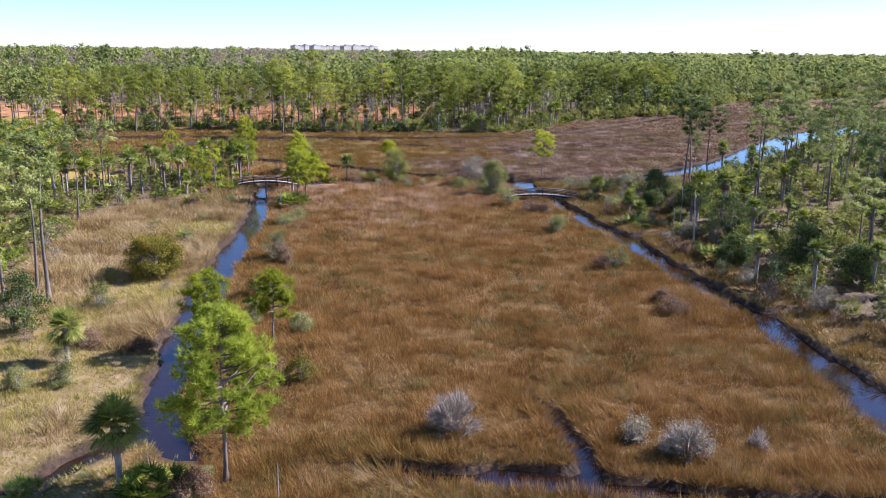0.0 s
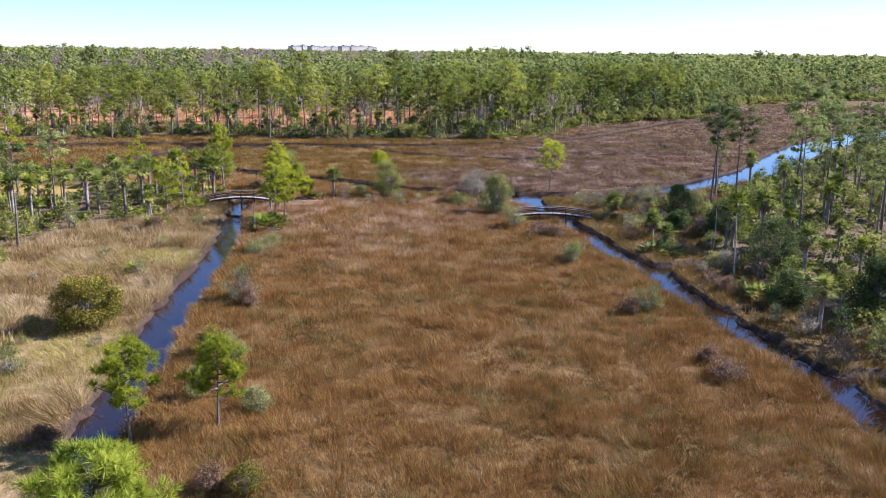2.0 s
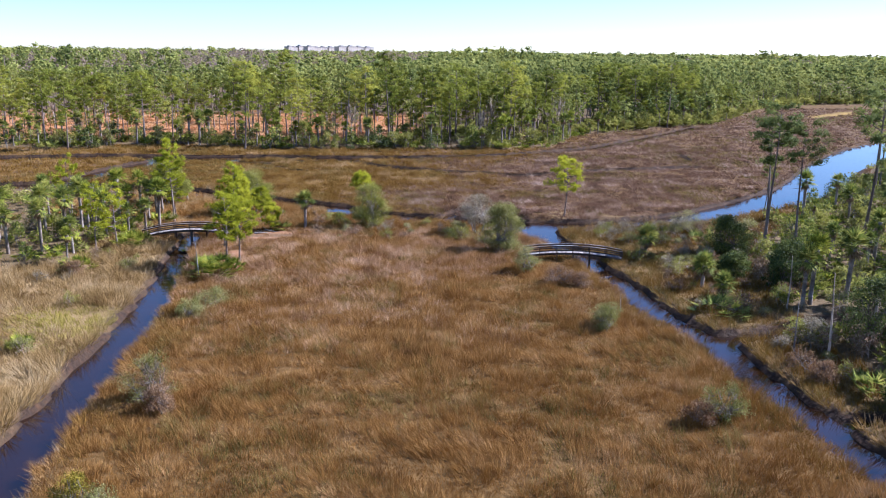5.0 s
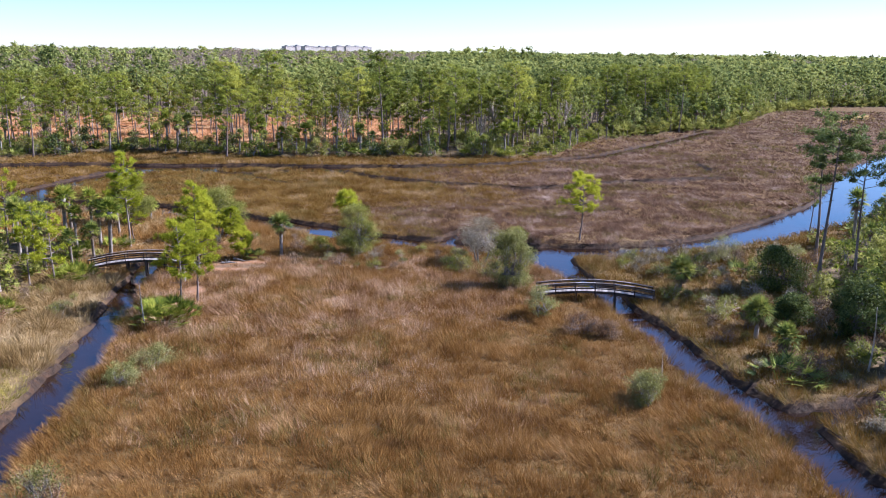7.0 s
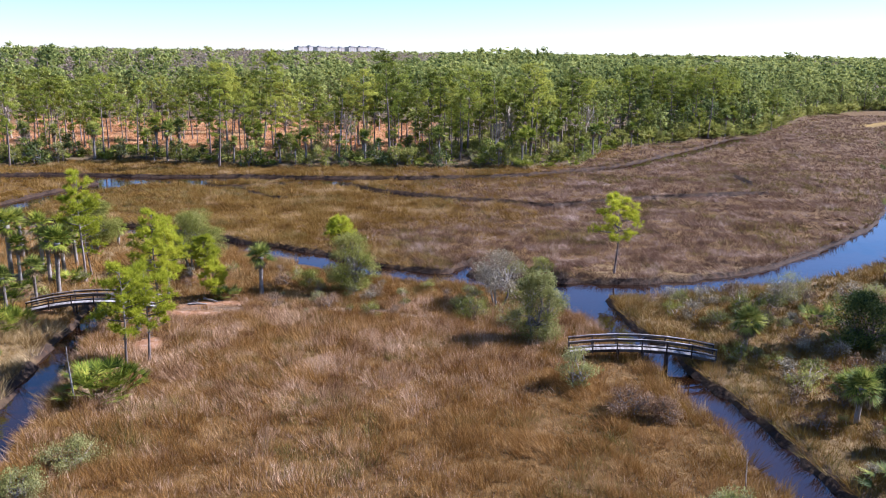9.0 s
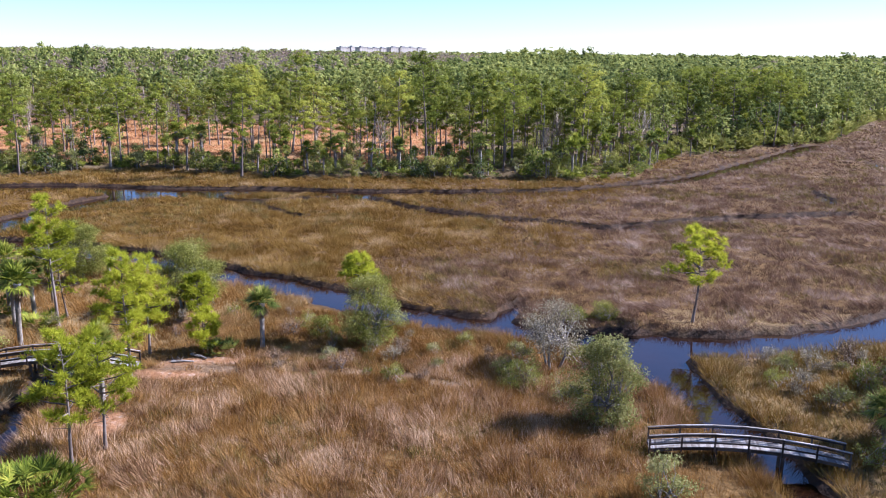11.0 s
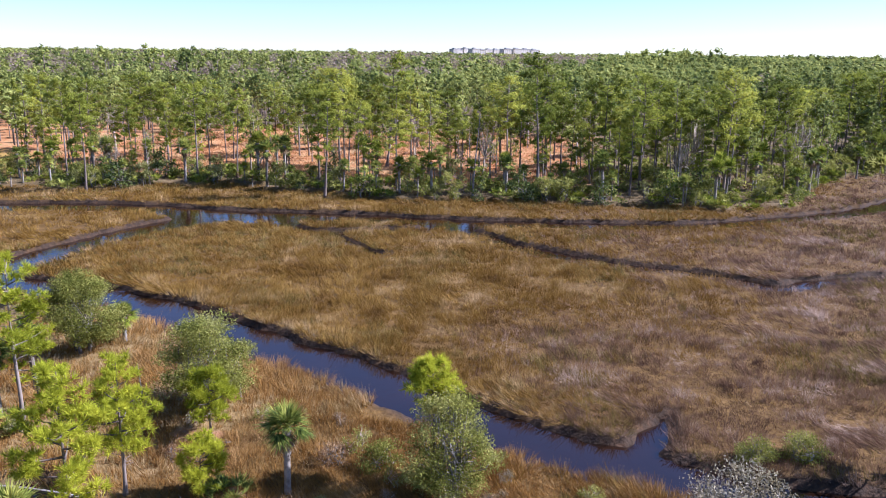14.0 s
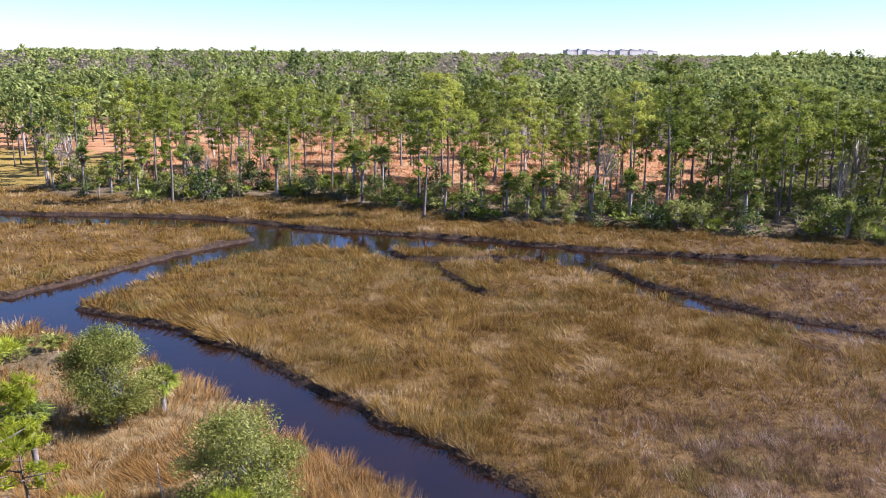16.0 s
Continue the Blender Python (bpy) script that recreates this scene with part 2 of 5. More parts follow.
class Soup:
    """Gathers tubes, blades and boxes into one triangle mesh."""
    def __init__(self):
        self.v, self.t, self.count = [], [], 0

    def put(self, v, t):
        self.v.append(np.asarray(v, float))
        self.t.append(np.asarray(t, int) + self.count)
        self.count += len(v)

    def tube(self, pts, radii, sides=6):
        pts = np.asarray(pts, float)
        n = len(pts)
        way = np.gradient(pts, axis=0)
        way /= np.linalg.norm(way, axis=1)[:, None] + 1e-9
        ref = np.where(np.abs(way[:, 2:3]) > 0.9, np.array([[1.0, 0, 0]]), np.array([[0, 0, 1.0]]))
        a = np.cross(way, ref)
        a /= np.linalg.norm(a, axis=1)[:, None] + 1e-9
        b = np.cross(way, a)
        ang = np.arange(sides) * 2 * math.pi / sides
        ring = a[:, None, :] * np.cos(ang)[None, :, None] + b[:, None, :] * np.sin(ang)[None, :, None]
        v = (pts[:, None, :] + ring * np.asarray(radii, float)[:, None, None]).reshape(-1, 3)
        t = []
        for i in range(n - 1):
            for k in range(sides):
                p, q = i * sides + k, i * sides + (k + 1) % sides
                t += [(p, q, q + sides), (p, q + sides, p + sides)]
        for k in range(1, sides - 1):
            t.append(((n - 1) * sides, (n - 1) * sides + k, (n - 1) * sides + k + 1))
        self.put(v, t)

    def blades(self, base, way, length, width, rng, flat=None):
        """Slender triangles from base along way."""
        n = len(base)
        way = way / (np.linalg.norm(way, axis=1)[:, None] + 1e-9)
        side = np.cross(way, rng.normal(size=(n, 3)) if flat is None else flat)
        side /= np.linalg.norm(side, axis=1)[:, None] + 1e-9
        hw = (np.ones(n) * width / 2)[:, None]
        v = np.stack([base - side * hw, base + side * hw, base + way * (np.ones(n) * length)[:, None]], 1).reshape(-1, 3)
        self.put(v, np.arange(3 * n).reshape(-1, 3))

    def box(self, size, m=Matrix()):
        x, y, z = (s / 2 for s in size)
        c = [(-x, -y, -z), (x, -y, -z), (x, y, -z), (-x, y, -z), (-x, -y, z), (x, -y, z), (x, y, z), (-x, y, z)]
        f = [(0, 3, 2, 1), (4, 5, 6, 7), (0, 1, 5, 4), (1, 2, 6, 5), (2, 3, 7, 6), (3, 0, 4, 7)]
        for q in f:
            self.put([m @ Vector(c[k]) for k in q], [(0, 1, 2), (0, 2, 3)])

    def mesh(self, name, mats):
        return mesh_of(name, np.concatenate(self.v), np.concatenate(self.t), mats)


TABLES = {}


def value_noise(x, y, scale, seed):
    """Smooth noise from 0 to 1 over the plan."""
    if seed not in TABLES:
        TABLES[seed] = np.random.RandomState(seed).rand(256, 256)
    table = TABLES[seed]
    u, v = np.asarray(x) / scale + 1000.3, np.asarray(y) / scale + 1000.7
    i, j = np.floor(u).astype(int), np.floor(v).astype(int)
    fu, fv = u - i, v - j
    fu, fv = fu * fu * (3 - 2 * fu), fv * fv * (3 - 2 * fv)
    g = lambda a, b: table[a & 255, b & 255]
    return (g(i, j) * (1 - fu) + g(i + 1, j) * fu) * (1 - fv) + (g(i, j + 1) * (1 - fu) + g(i + 1, j + 1) * fu) * fv


# ---- plan: creeks, woods and clearings ----
# each creek: x, y and half its width at the turns
canal = [(-18.4, 53.1, 0.6), (-19.9, 54.5, 1.2), (-22.0, 58.5, 1.55), (-23.7, 64, 1.65), (-24.7, 70, 1.55), (-26.1, 77, 1.9), (-27.1, 86, 2.0), (-29.0, 98, 2.0), (-30.1, 112, 2.0), (-31.8, 131, 1.9), (-32.8, 139, 1.75), (-34.1, 146, 1.6), (-35.3, 151, 1.6), (-36.2, 157, 1.6), (-36.7, 162, 1.5), (-38.5, 171, 1.3)]
cross_creek = [(-38, 26, 1.3), (-32, 37, 1.2), (-28.6, 44, 1.05), (-26.7, 48.6, 0.9), (-25.3, 52, 0.8), (-23.4, 54.8, 0.8), (-21.5, 56.2, 0.9)]
south_creek = [(-17, 52.4, 0.2), (-12, 51.9, 0.12), (-8, 51.4, 0.15), (-3, 51.0, 0.5), (1, 50.4, 1.2), (8, 50.0, 1.45), (11, 49.2, 1.25), (17, 47.9, 1.05), (26, 46.9, 1.15), (38, 45.7, 1.35)]
marsh_ditch = [(7.5, 64, 0.25), (9, 59, 0.5), (10, 54.5, 0.8), (10.3, 50, 1.0)]
right_creek = [(14.65, 177.8, 3.75), (15.65, 172.8, 3.15), (17.25, 166.8, 2.35), (19.0, 161, 1.95), (20.1, 157, 1.8), (21.2, 151, 1.5), (22.9, 145, 1.75), (23.7, 141, 1.5), (24.2, 136, 1.7), (25.1, 131, 1.4), (26.8, 126, 1.5), (28.0, 122, 2.1), (28.0, 118, 1.9), (29.4, 110, 1.6), (30.5, 106, 1.5), (31.2, 100, 1.75), (31.9, 96, 1.85), (32.9, 92, 1.5), (34.5, 87, 1.4), (34.7, 82, 1.65), (35.1, 75, 2.0), (35.85, 65.8, 2.4), (36.55, 57.8, 2.55), (39.55, 43.8, 2.75)]
side_a = [(28, 123.8, 1.4), (33, 125.6, 1.2), (37, 127.2, 1.0), (45, 129, 0.4)]
side_b = [(31.5, 105.4, 0.9), (36, 106, 0.4), (46, 107, 0.25)]
side_c = [(35, 86.6, 0.8), (41, 88, 0.4), (49, 90, 0.25)]
river_east = [(170, 329.7, 9.3), (130, 291.7, 8.3), (99, 251.7, 6.5), (84, 227.7, 5.9), (73, 212.7, 5.5), (60, 199.7, 4.9), (46, 188.0, 3.5), (35, 182.7, 2.9), (26, 179.7, 3.1), (16, 178.9, 3.3), (8, 179.9, 2.6)]
river_west = [(8, 179.9, 2.5), (0, 182.5, 2.9), (-8, 185.1, 2.9), (-17, 190.7, 3.0), (-24, 194.7, 3.2), (-31, 197.7, 3.3), (-40, 202.2, 3.5), (-51, 207.3, 3.6), (-62, 210.6, 3.6), (-73, 212.5, 3.4), (-83, 212.7, 3.8), (-97, 208.7, 4.2), (-140, 194.7, 5.2)]
inlet = [(1.5, 185.5, 0.9), (3.2, 191.5, 0.35)]
river_loop = [(-79.2, 213.0, 5.6), (-78.8, 221.0, 4.4), (-77.2, 230.0, 3.4), (-75.2, 240.0, 3.6), (-71.2, 249.0, 4.4), (-65.2, 255.0, 5.0)]
far_creek = [(-190, 236.4, 4.8), (-126, 249.7, 4.6), (-99, 257.7, 4.2), (-84, 260.2, 4.0), (-66, 257.1, 5.9), (-56, 258.6, 5.7), (-43, 261.4, 3.6), (-28, 261.2, 3.8), (-10, 263.6, 3.2), (3, 266.0, 2.9), (16, 270.4, 2.7), (37, 284.4, 2.6), (48, 294.4, 2.6), (68, 321.4, 2.7), (102, 369.4, 2.8)]
island_creek = [(-59, 255.7, 3.0), (-50, 249.7, 1.3), (-44, 249.4, 1.2), (-30, 255.7, 1.4)]
branch_creek = [(-29, 261.1, 2.35), (-25, 255.3, 2.15), (-20, 251.1, 1.95), (-15, 246.6, 2.15), (-9, 243.3, 2.35), (-4, 240.7, 1.75), (2, 238.7, 1.65), (13, 235.9, 1.65), (19, 232.7, 1.75), (28, 238.1, 1.55), (42, 244.1, 1.65), (64, 251.1, 1.55)]
pool_a = [(66.4, 275.9, 0.7), (66.2, 268, 1.3), (65.5, 262, 0.9)]
pool_b = [(99.0, 329.2, 0.7), (100.4, 321.2, 1.1)]
pool_c = [(123.7, 363.7, 0.8), (125.6, 355.3, 1.2)]
far_ditch = [(-43, 247.5, 0.7), (-38, 241.5, 0.8), (-33, 237, 0.9)]
CREEKS = [canal, cross_creek, south_creek, marsh_ditch, right_creek, side_a, side_b, side_c, river_east, river_west, inlet, river_loop, far_creek, island_creek, branch_creek, far_ditch, pool_a, pool_b, pool_c]


def smooth_line(pts, steps=5):
    """A Catmull-Rom line through the turns."""
    p = np.array(pts, float)
    p = np.vstack([2 * p[0] - p[1], p, 2 * p[-1] - p[-2]])
    out = []
    for i in range(1, len(p) - 2):
        for k in range(steps):
            u = k / steps
            out.append(0.5 * (2 * p[i] + (p[i + 1] - p[i - 1]) * u + (2 * p[i - 1] - 5 * p[i] + 4 * p[i + 1] - p[i + 2]) * u * u + (3 * p[i] - p[i - 1] - 3 * p[i + 1] + p[i + 2]) * u ** 3))
    out.append(p[-2])
    return np.array(out)


SEGS = []
for line in CREEKS:
    s = smooth_line(line)
    SEGS.append(np.hstack([s[:-1], s[1:]]))
SEGS = np.concatenate(SEGS)


def bank(x, y):
    """Metres from the nearest creek's edge; negative in the water."""
    x, y = np.asarray(x, float).ravel(), np.asarray(y, float).ravel()
    best = np.full(len(x), 1e9)
    near = (x > -200) & (x < 180) & (y > 20) & (y < 390)
    px, py = x[near], y[near]
    b = np.full(len(px), 1e9)
    if 0 < len(px) < 40:
        dx, dy = SEGS[:, 3] - SEGS[:, 0], SEGS[:, 4] - SEGS[:, 1]
        ax, ay = px[:, None] - SEGS[None, :, 0], py[:, None] - SEGS[None, :, 1]
        u = np.clip((ax * dx + ay * dy) / (dx * dx + dy * dy + 1e-9), 0, 1)
        b = (np.hypot(ax - u * dx, ay - u * dy) - (SEGS[:, 2] + u * (SEGS[:, 5] - SEGS[:, 2]))).min(1)
    for x0, y0, w0, x1, y1, w1 in (SEGS if len(px) >= 40 else ()):
        pad = 14 + max(w0, w1)
        k = np.nonzero((px > min(x0, x1) - pad) & (px < max(x0, x1) + pad) & (py > min(y0, y1) - pad) & (py < max(y0, y1) + pad))[0]
        if not len(k):
            continue
        dx, dy = x1 - x0, y1 - y0
        u = np.clip(((px[k] - x0) * dx + (py[k] - y0) * dy) / (dx * dx + dy * dy + 1e-9), 0, 1)
        d = np.hypot(px[k] - x0 - u * dx, py[k] - y0 - u * dy) - (w0 + u * (w1 - w0))
        b[k] = np.minimum(b[k], d)
    b += (value_noise(px, py, 2.6, 3) - 0.5) * 0.9 + (value_noise(px, py, 0.9, 4) - 0.5) * 0.35
    best[near] = b
    return best


FOREST_X = [-900, -260, -150, -107, -82, -55, 16, 31, 45, 77, 109, 159, 210, 420, 3000]
FOREST_Y = [230, 250, 272, 270, 287, 277, 282, 286, 322, 351, 377, 462, 510, 560, 800]
EAST_Y = [0, 60, 90, 125, 150, 165, 180, 200, 240, 270, 271]
EAST_X = [52, 46, 40, 36, 39, 43, 53, 69, 98, 122, 9000]
WEST_Y = [0, 60, 90, 130, 143, 150, 165, 185, 203, 204]
WEST_X = [-52, -46, -47, -60, -56, -46, -43, -45, -50, -400]


def far_wood(x, y):
    return np.asarray(y) - np.interp(x, FOREST_X, FOREST_Y)


def east_wood(x, y):
    return np.asarray(x) - np.interp(y, EAST_Y, EAST_X)


def west_wood(x, y):
    return np.interp(y, WEST_Y, WEST_X) - np.asarray(x)


def soft(v, a, b):
    u = np.clip((np.asarray(v) - a) / (b - a), 0, 1)
    return u * u * (3 - 2 * u)


def in_oval(x, y, cx, cy, rx, ry, turn=0.0):
    c, s = math.cos(radians(turn)), math.sin(radians(turn))
    dx, dy = np.asarray(x) - cx, np.asarray(y) - cy
    return 1 - np.hypot((dx * c + dy * s) / rx, (-dx * s + dy * c) / ry)


def zones(x, y):
    wob = (value_noise(x, y, 7, 11) - 0.5) * 7 + (value_noise(x, y, 2, 12) - 0.5) * 2
    fw, ew, ww = far_wood(x, y) + wob, east_wood(x, y) + wob, west_wood(x, y) + wob
    wood = np.maximum(np.maximum(soft(fw, 0, 3), soft(ew, 0, 5) * (far_wood(x, y) < -20)), soft(ww, 0, 4) * (np.asarray(y) < 206))
    straw = soft(fw, 14, 22) * soft(-4 - np.asarray(x) + wob, 0, 8) * soft(415 - np.asarray(y) + 3 * wob, 0, 20)
    west = np.interp(y, [30, 60, 98, 131, 162, 175, 190, 200], [-24, -23, -29, -32, -36, -30, -26, -30])
    meadow = np.maximum(soft(west - np.asarray(x) + wob * 0.3, -1, 1) * (np.asarray(y) < 204), 0)
    meadow = np.maximum(meadow, soft(np.asarray(x) - np.interp(y, [30, 66, 96, 122, 155, 175], [38, 37, 33, 29, 21, 19]), -1, 1) * (np.asarray(y) < 190) * 0.6)
    lawn = soft(np.maximum(np.maximum(in_oval(x, y, -84, 176, 17, 10, -10), in_oval(x, y, -172, 300, 48, 26, -20)), in_oval(x, y, 184, 436, 30, 4, 48)) + wob * 0.02, 0, 0.2)
    sand = np.zeros(np.shape(x))
    for cx, cy, rx, ry, turn in ((-27.5, 166.2, 5.6, 1.7, 4), (-24.5, 169.6, 3.0, 0.9, 8), (-26, 169.5, 3.4, 1.2, 12), (-30.5, 179.5, 3.0, 1.5, 5), (-28.2, 156.6, 1.3, 2.4, 12), (-43.5, 165, 3.0, 1.6, 0)):
        sand = np.maximum(sand, soft(in_oval(x, y, cx, cy, rx, ry, turn) + wob * 0.12, 0, 0.35))
    mat_x = [-31, -28, -24, -17, -7, -1, 1.5]
    mat_y = [167.2, 167.8, 168.0, 168.4, 168.0, 165.2, 162.0]
    line = np.interp(x, mat_x, mat_y)
    wrack = soft(1.0 - np.abs(np.asarray(y) - line) / (0.6 + 0.6 * value_noise(x, y, 3, 14)) + wob * 0.04, 0, 0.4) * (np.asarray(x) > -31) * (np.asarray(x) < 2.2) * soft(value_noise(x, y, 1.7, 15), 0.3, 0.6)
    wood = wood * (1 - soft(in_oval(x, y, -50, 192, 22, 13, 20) + wob * 0.02, 0, 0.2))
    return dict(wrack=wrack, wood=wood * (1 - lawn), straw=straw, meadow=meadow, lawn=lawn, sand=sand)


WATER_Z, MARSH_Z = -0.95, -0.40


def ground_z(x, y, d=None, z=None):
    x, y = np.asarray(x, float).ravel(), np.asarray(y, float).ravel()
    d = bank(x, y) if d is None else d
    z = zones(x, y) if z is None else z
    top = MARSH_Z + 0.16 * (value_noise(x, y, 5, 21) - 0.5) + 0.1 * (value_noise(x, y, 1.3, 22) - 0.5)
    top = top + 0.55 * z["wood"] + 0.15 * z["meadow"] + 0.12 * z["sand"]
    low = np.where(d < 0, WATER_Z - 0.1 - np.minimum(0.9, -d * 0.6), WATER_Z - 0.1)
    k = soft(d, 0.0, 0.38)
    return np.where(d > 0.38, top, low * (1 - k) + top * k)


# ---- ground and water ----
def spread(a, b, step, far_a, far_b):
    mid = list(np.arange(a, b, step))
    lo, s = [], step
    while (mid[0] if not lo else lo[-1]) > far_a:
        s *= 1.07
        lo.append((mid[0] if not lo else lo[-1]) - s)
    hi, s = [], step
    while (mid[-1] if not hi else hi[-1]) < far_b:
        s *= 1.07
        hi.append((mid[-1] if not hi else hi[-1]) + s)
    return np.array(lo[::-1] + mid + hi)


gx, gy = spread(-92, 66, 0.95, -4500, 4500), spread(44, 272, 0.95, -600, 4800)
GX, GY = (a.ravel() for a in np.meshgrid(gx, gy))
GD = bank(GX, GY)
GZONE = zones(GX, GY)
GZ = ground_z(GX, GY, GD, GZONE)
nx, ny = len(gx), len(gy)
q = (np.arange(ny - 1)[:, None] * nx + np.arange(nx - 1)[None, :]).ravel()
gtris = np.concatenate([np.stack([q, q + 1, q + nx + 1], 1), np.stack([q, q + nx + 1, q + nx], 1)])
gme = mesh_of("ground", np.stack([GX, GY, GZ], 1), gtris, ground_material())
for zone_name, zone_value in GZONE.items():
    gme.attributes.new(zone_name, "FLOAT", "POINT").data.foreach_set("value", np.asarray(zone_value, np.float32))
gme.attributes.new("mud", "FLOAT", "POINT").data.foreach_set("value", (1 - soft(GD, 0.5, 1.5)).astype(np.float32))
gme.shade_smooth()
tagged(new("ground", gme), "flat salt marsh ground with mud banks and wooded rises", "ground", kind="structure")

wx, wy = np.linspace(-420, 420, 8), np.linspace(-80, 420, 8)
WX, WY = (a.ravel() for a in np.meshgrid(wx, wy))
q = (np.arange(7)[:, None] * 8 + np.arange(7)[None, :]).ravel()
wtris = np.concatenate([np.stack([q, q + 1, q + 9], 1), np.stack([q, q + 9, q + 8], 1)])
tagged(new("water", mesh_of("water", np.stack([WX, WY, np.full(64, WATER_Z)], 1), wtris, water_material())), "still tea-brown tidal creek water mirroring blue sky", "water", kind="structure")


# ---- grasses ----
def grass(name, label, area, pick, mat, density, height, lodge, seed, tuft=1.1):
    """One stand of grass: tufts of blades that lean with the wind and lie over in patches."""
    rng = np.random.RandomState(seed)
    x0, x1, y0, y1 = area
    n = int((x1 - x0) * (y1 - y0) * density / 6)
    x, y = rng.uniform(x0, x1, n), rng.uniform(y0, y1, n)
    # the stand thins out with distance from the open middle
    far = np.maximum(np.maximum(52, np.abs(x + 4) / 0.56), y - 146)
    keep = rng.rand(n) < (52 / far) ** np.where(far > 150, 1.5, 1.25)
    x, y, far = x[keep], y[keep], far[keep]
    d = bank(x, y)
    z = zones(x, y)
    hole = soft(value_noise(x, y, 1.9, seed + 7), 0.76, 0.86) * soft(value_noise(x, y, 9, seed + 8), 0.35, 0.62)
    ok = (d > 0.3) & (rng.rand(len(x)) > 0.92 * hole) & (z["sand"] < 0.5) & (z["lawn"] < 0.5) & (z["wrack"] < 0.15 + 0.75 * rng.rand(len(x))) & pick(x, y, z, rng)
    x, y, far, d = x[ok], y[ok], far[ok], d[ok]
    gz = ground_z(x, y, d, {k: v[ok] for k, v in z.items()})
    n = len(x)
    hump = lambda a, b: 0.3 * value_noise(a, b, 4.2, seed + 1) + 0.7 * value_noise(a, b, 1.7, seed + 9)
    clump = soft(hump(x, y), 0.2, 0.8)
    h = height * (0.3 + 0.95 * clump + 0.2 * rng.rand(n)) * np.where(d < 1.2, 1.12, 1.0) * np.where((y < 55) & (x < -17), 0.5, 1.0)
    turn = 2.6 + 3.4 * (value_noise(x, y, 13, seed + 2) - 0.5) + 1.6 * (value_noise(x, y, 4, seed + 3) - 0.5)
    lay = 0.14 + lodge * soft(value_noise(x, y, 6.5, seed + 4) * 0.65 + value_noise(x, y, 2.2, seed + 5) * 0.35, 0.48, 0.78)
    # each tussock spreads outwards from its middle
    lx = lay * np.cos(turn) - tuft * (hump(x + 0.2, y) - hump(x - 0.2, y)) / 0.4
    ly = lay * np.sin(turn) - tuft * (hump(x, y + 0.2) - hump(x, y - 0.2)) / 0.4
    edge = np.nonzero(d < 1.0)[0]
    if len(edge):
        ex, ey = x[edge], y[edge]
        gxx, gyy = bank(ex + 0.5, ey) - bank(ex - 0.5, ey), bank(ex, ey + 0.5) - bank(ex, ey - 0.5)
        gl = np.hypot(gxx, gyy) + 1e-6
        over = (1.1 - d[edge]) * 1.25
        lx[edge] -= gxx / gl * over
        ly[edge] -= gyy / gl * over
    k = 6
    rep = lambda a: np.repeat(a, k)
    m = n * k
    bx, by = rep(x) + rng.normal(0, 0.16, m), rep(y) + rng.normal(0, 0.16, m)
    base = np.stack([bx, by, rep(gz) - 0.05], 1)
    spreadv = rng.normal(0, 0.42, (m, 2))
    way = np.stack([rep(lx) + spreadv[:, 0], rep(ly) + spreadv[:, 1], np.ones(m)], 1)
    way /= np.linalg.norm(way, axis=1)[:, None]
    ln = rep(h * (1 + 0.4 * np.minimum(lay, 1.5))) * rng.uniform(0.7, 1.2, m)
    wd = 0.033 * (rep(far) / 52) ** 0.85 * rng.uniform(0.7, 1.4, m)
    s = Soup()
    s.blades(base, way, ln, wd, rng)
    tagged(new(name, s.mesh(name, mat)), label, "grass", kind="stuff")


def side_of_marsh(x, y):
    """Where the middle marsh lies between the canal and the tidal creek."""
    left = np.interp(y, [30, 51, 58, 98, 131, 162, 176], [-15.5, -16.5, -22.5, -29.5, -32.3, -36.6, -20])
    right = np.interp(y, [30, 66, 96, 122, 155, 176], [40, 36.3, 32, 28, 20, 14])
    return (x > left) & (x < right) & (y < np.interp(x, [-40, -22, 8, 15], [168, 190, 181, 179]))


def north(x, y):
    return y > np.interp(x, [-140, -97, -83, -62, -40, -17, 8, 26, 46, 60, 84, 130], [196, 209, 213, 211, 202.5, 191, 180.2, 180, 188, 200, 228, 292])


grass("marsh_rush", "dense brown needle rush leaning in the wind, marsh middle", (-37, 41, 44, 185), lambda x, y, z, r: side_of_marsh(x, y) & (z["wood"] < 0.6), RUSH, 94, 0.72, 0.7, 101)
east_marsh = lambda x, y: soft(np.asarray(x) - 0.35 * (np.asarray(y) - 215) + 26 * (value_noise(x, y, 22, 97) - 0.5) + 12 * (value_noise(x, y, 6, 98) - 0.5), -22, 14)
grass("saltmeadow", "mauve-brown saltmeadow grass lying over in pale swathes", (-60, 230, 178, 480), lambda x, y, z, r: north(x, y) & (z["wood"] < 0.5) & (z["straw"] < 0.3) & (r.rand(len(x)) < east_marsh(x, y)), MAUVE, 62, 0.66, 2.0, 203)
grass("cordgrass", "olive-brown cordgrass lying over in pale swathes, beyond the river", (-150, 120, 178, 330), lambda x, y, z, r: north(x, y) & (r.rand(len(x)) > east_marsh(x, y)) & (z["wood"] < 0.5) & (z["straw"] < 0.3), CORD, 84, 0.72, 1.6, 202)
grass("green_rush", "olive-green rush in patches through the brown marsh", (-37, 41, 44, 185), lambda x, y, z, r: side_of_marsh(x, y) & (z["wood"] < 0.6) & (value_noise(x, y, 7, 91) * 0.6 + value_noise(x, y, 2.3, 92) * 0.4 + 0.12 * r.rand(len(x)) > 0.62), OLIVE, 30, 0.82, 0.5, 111)
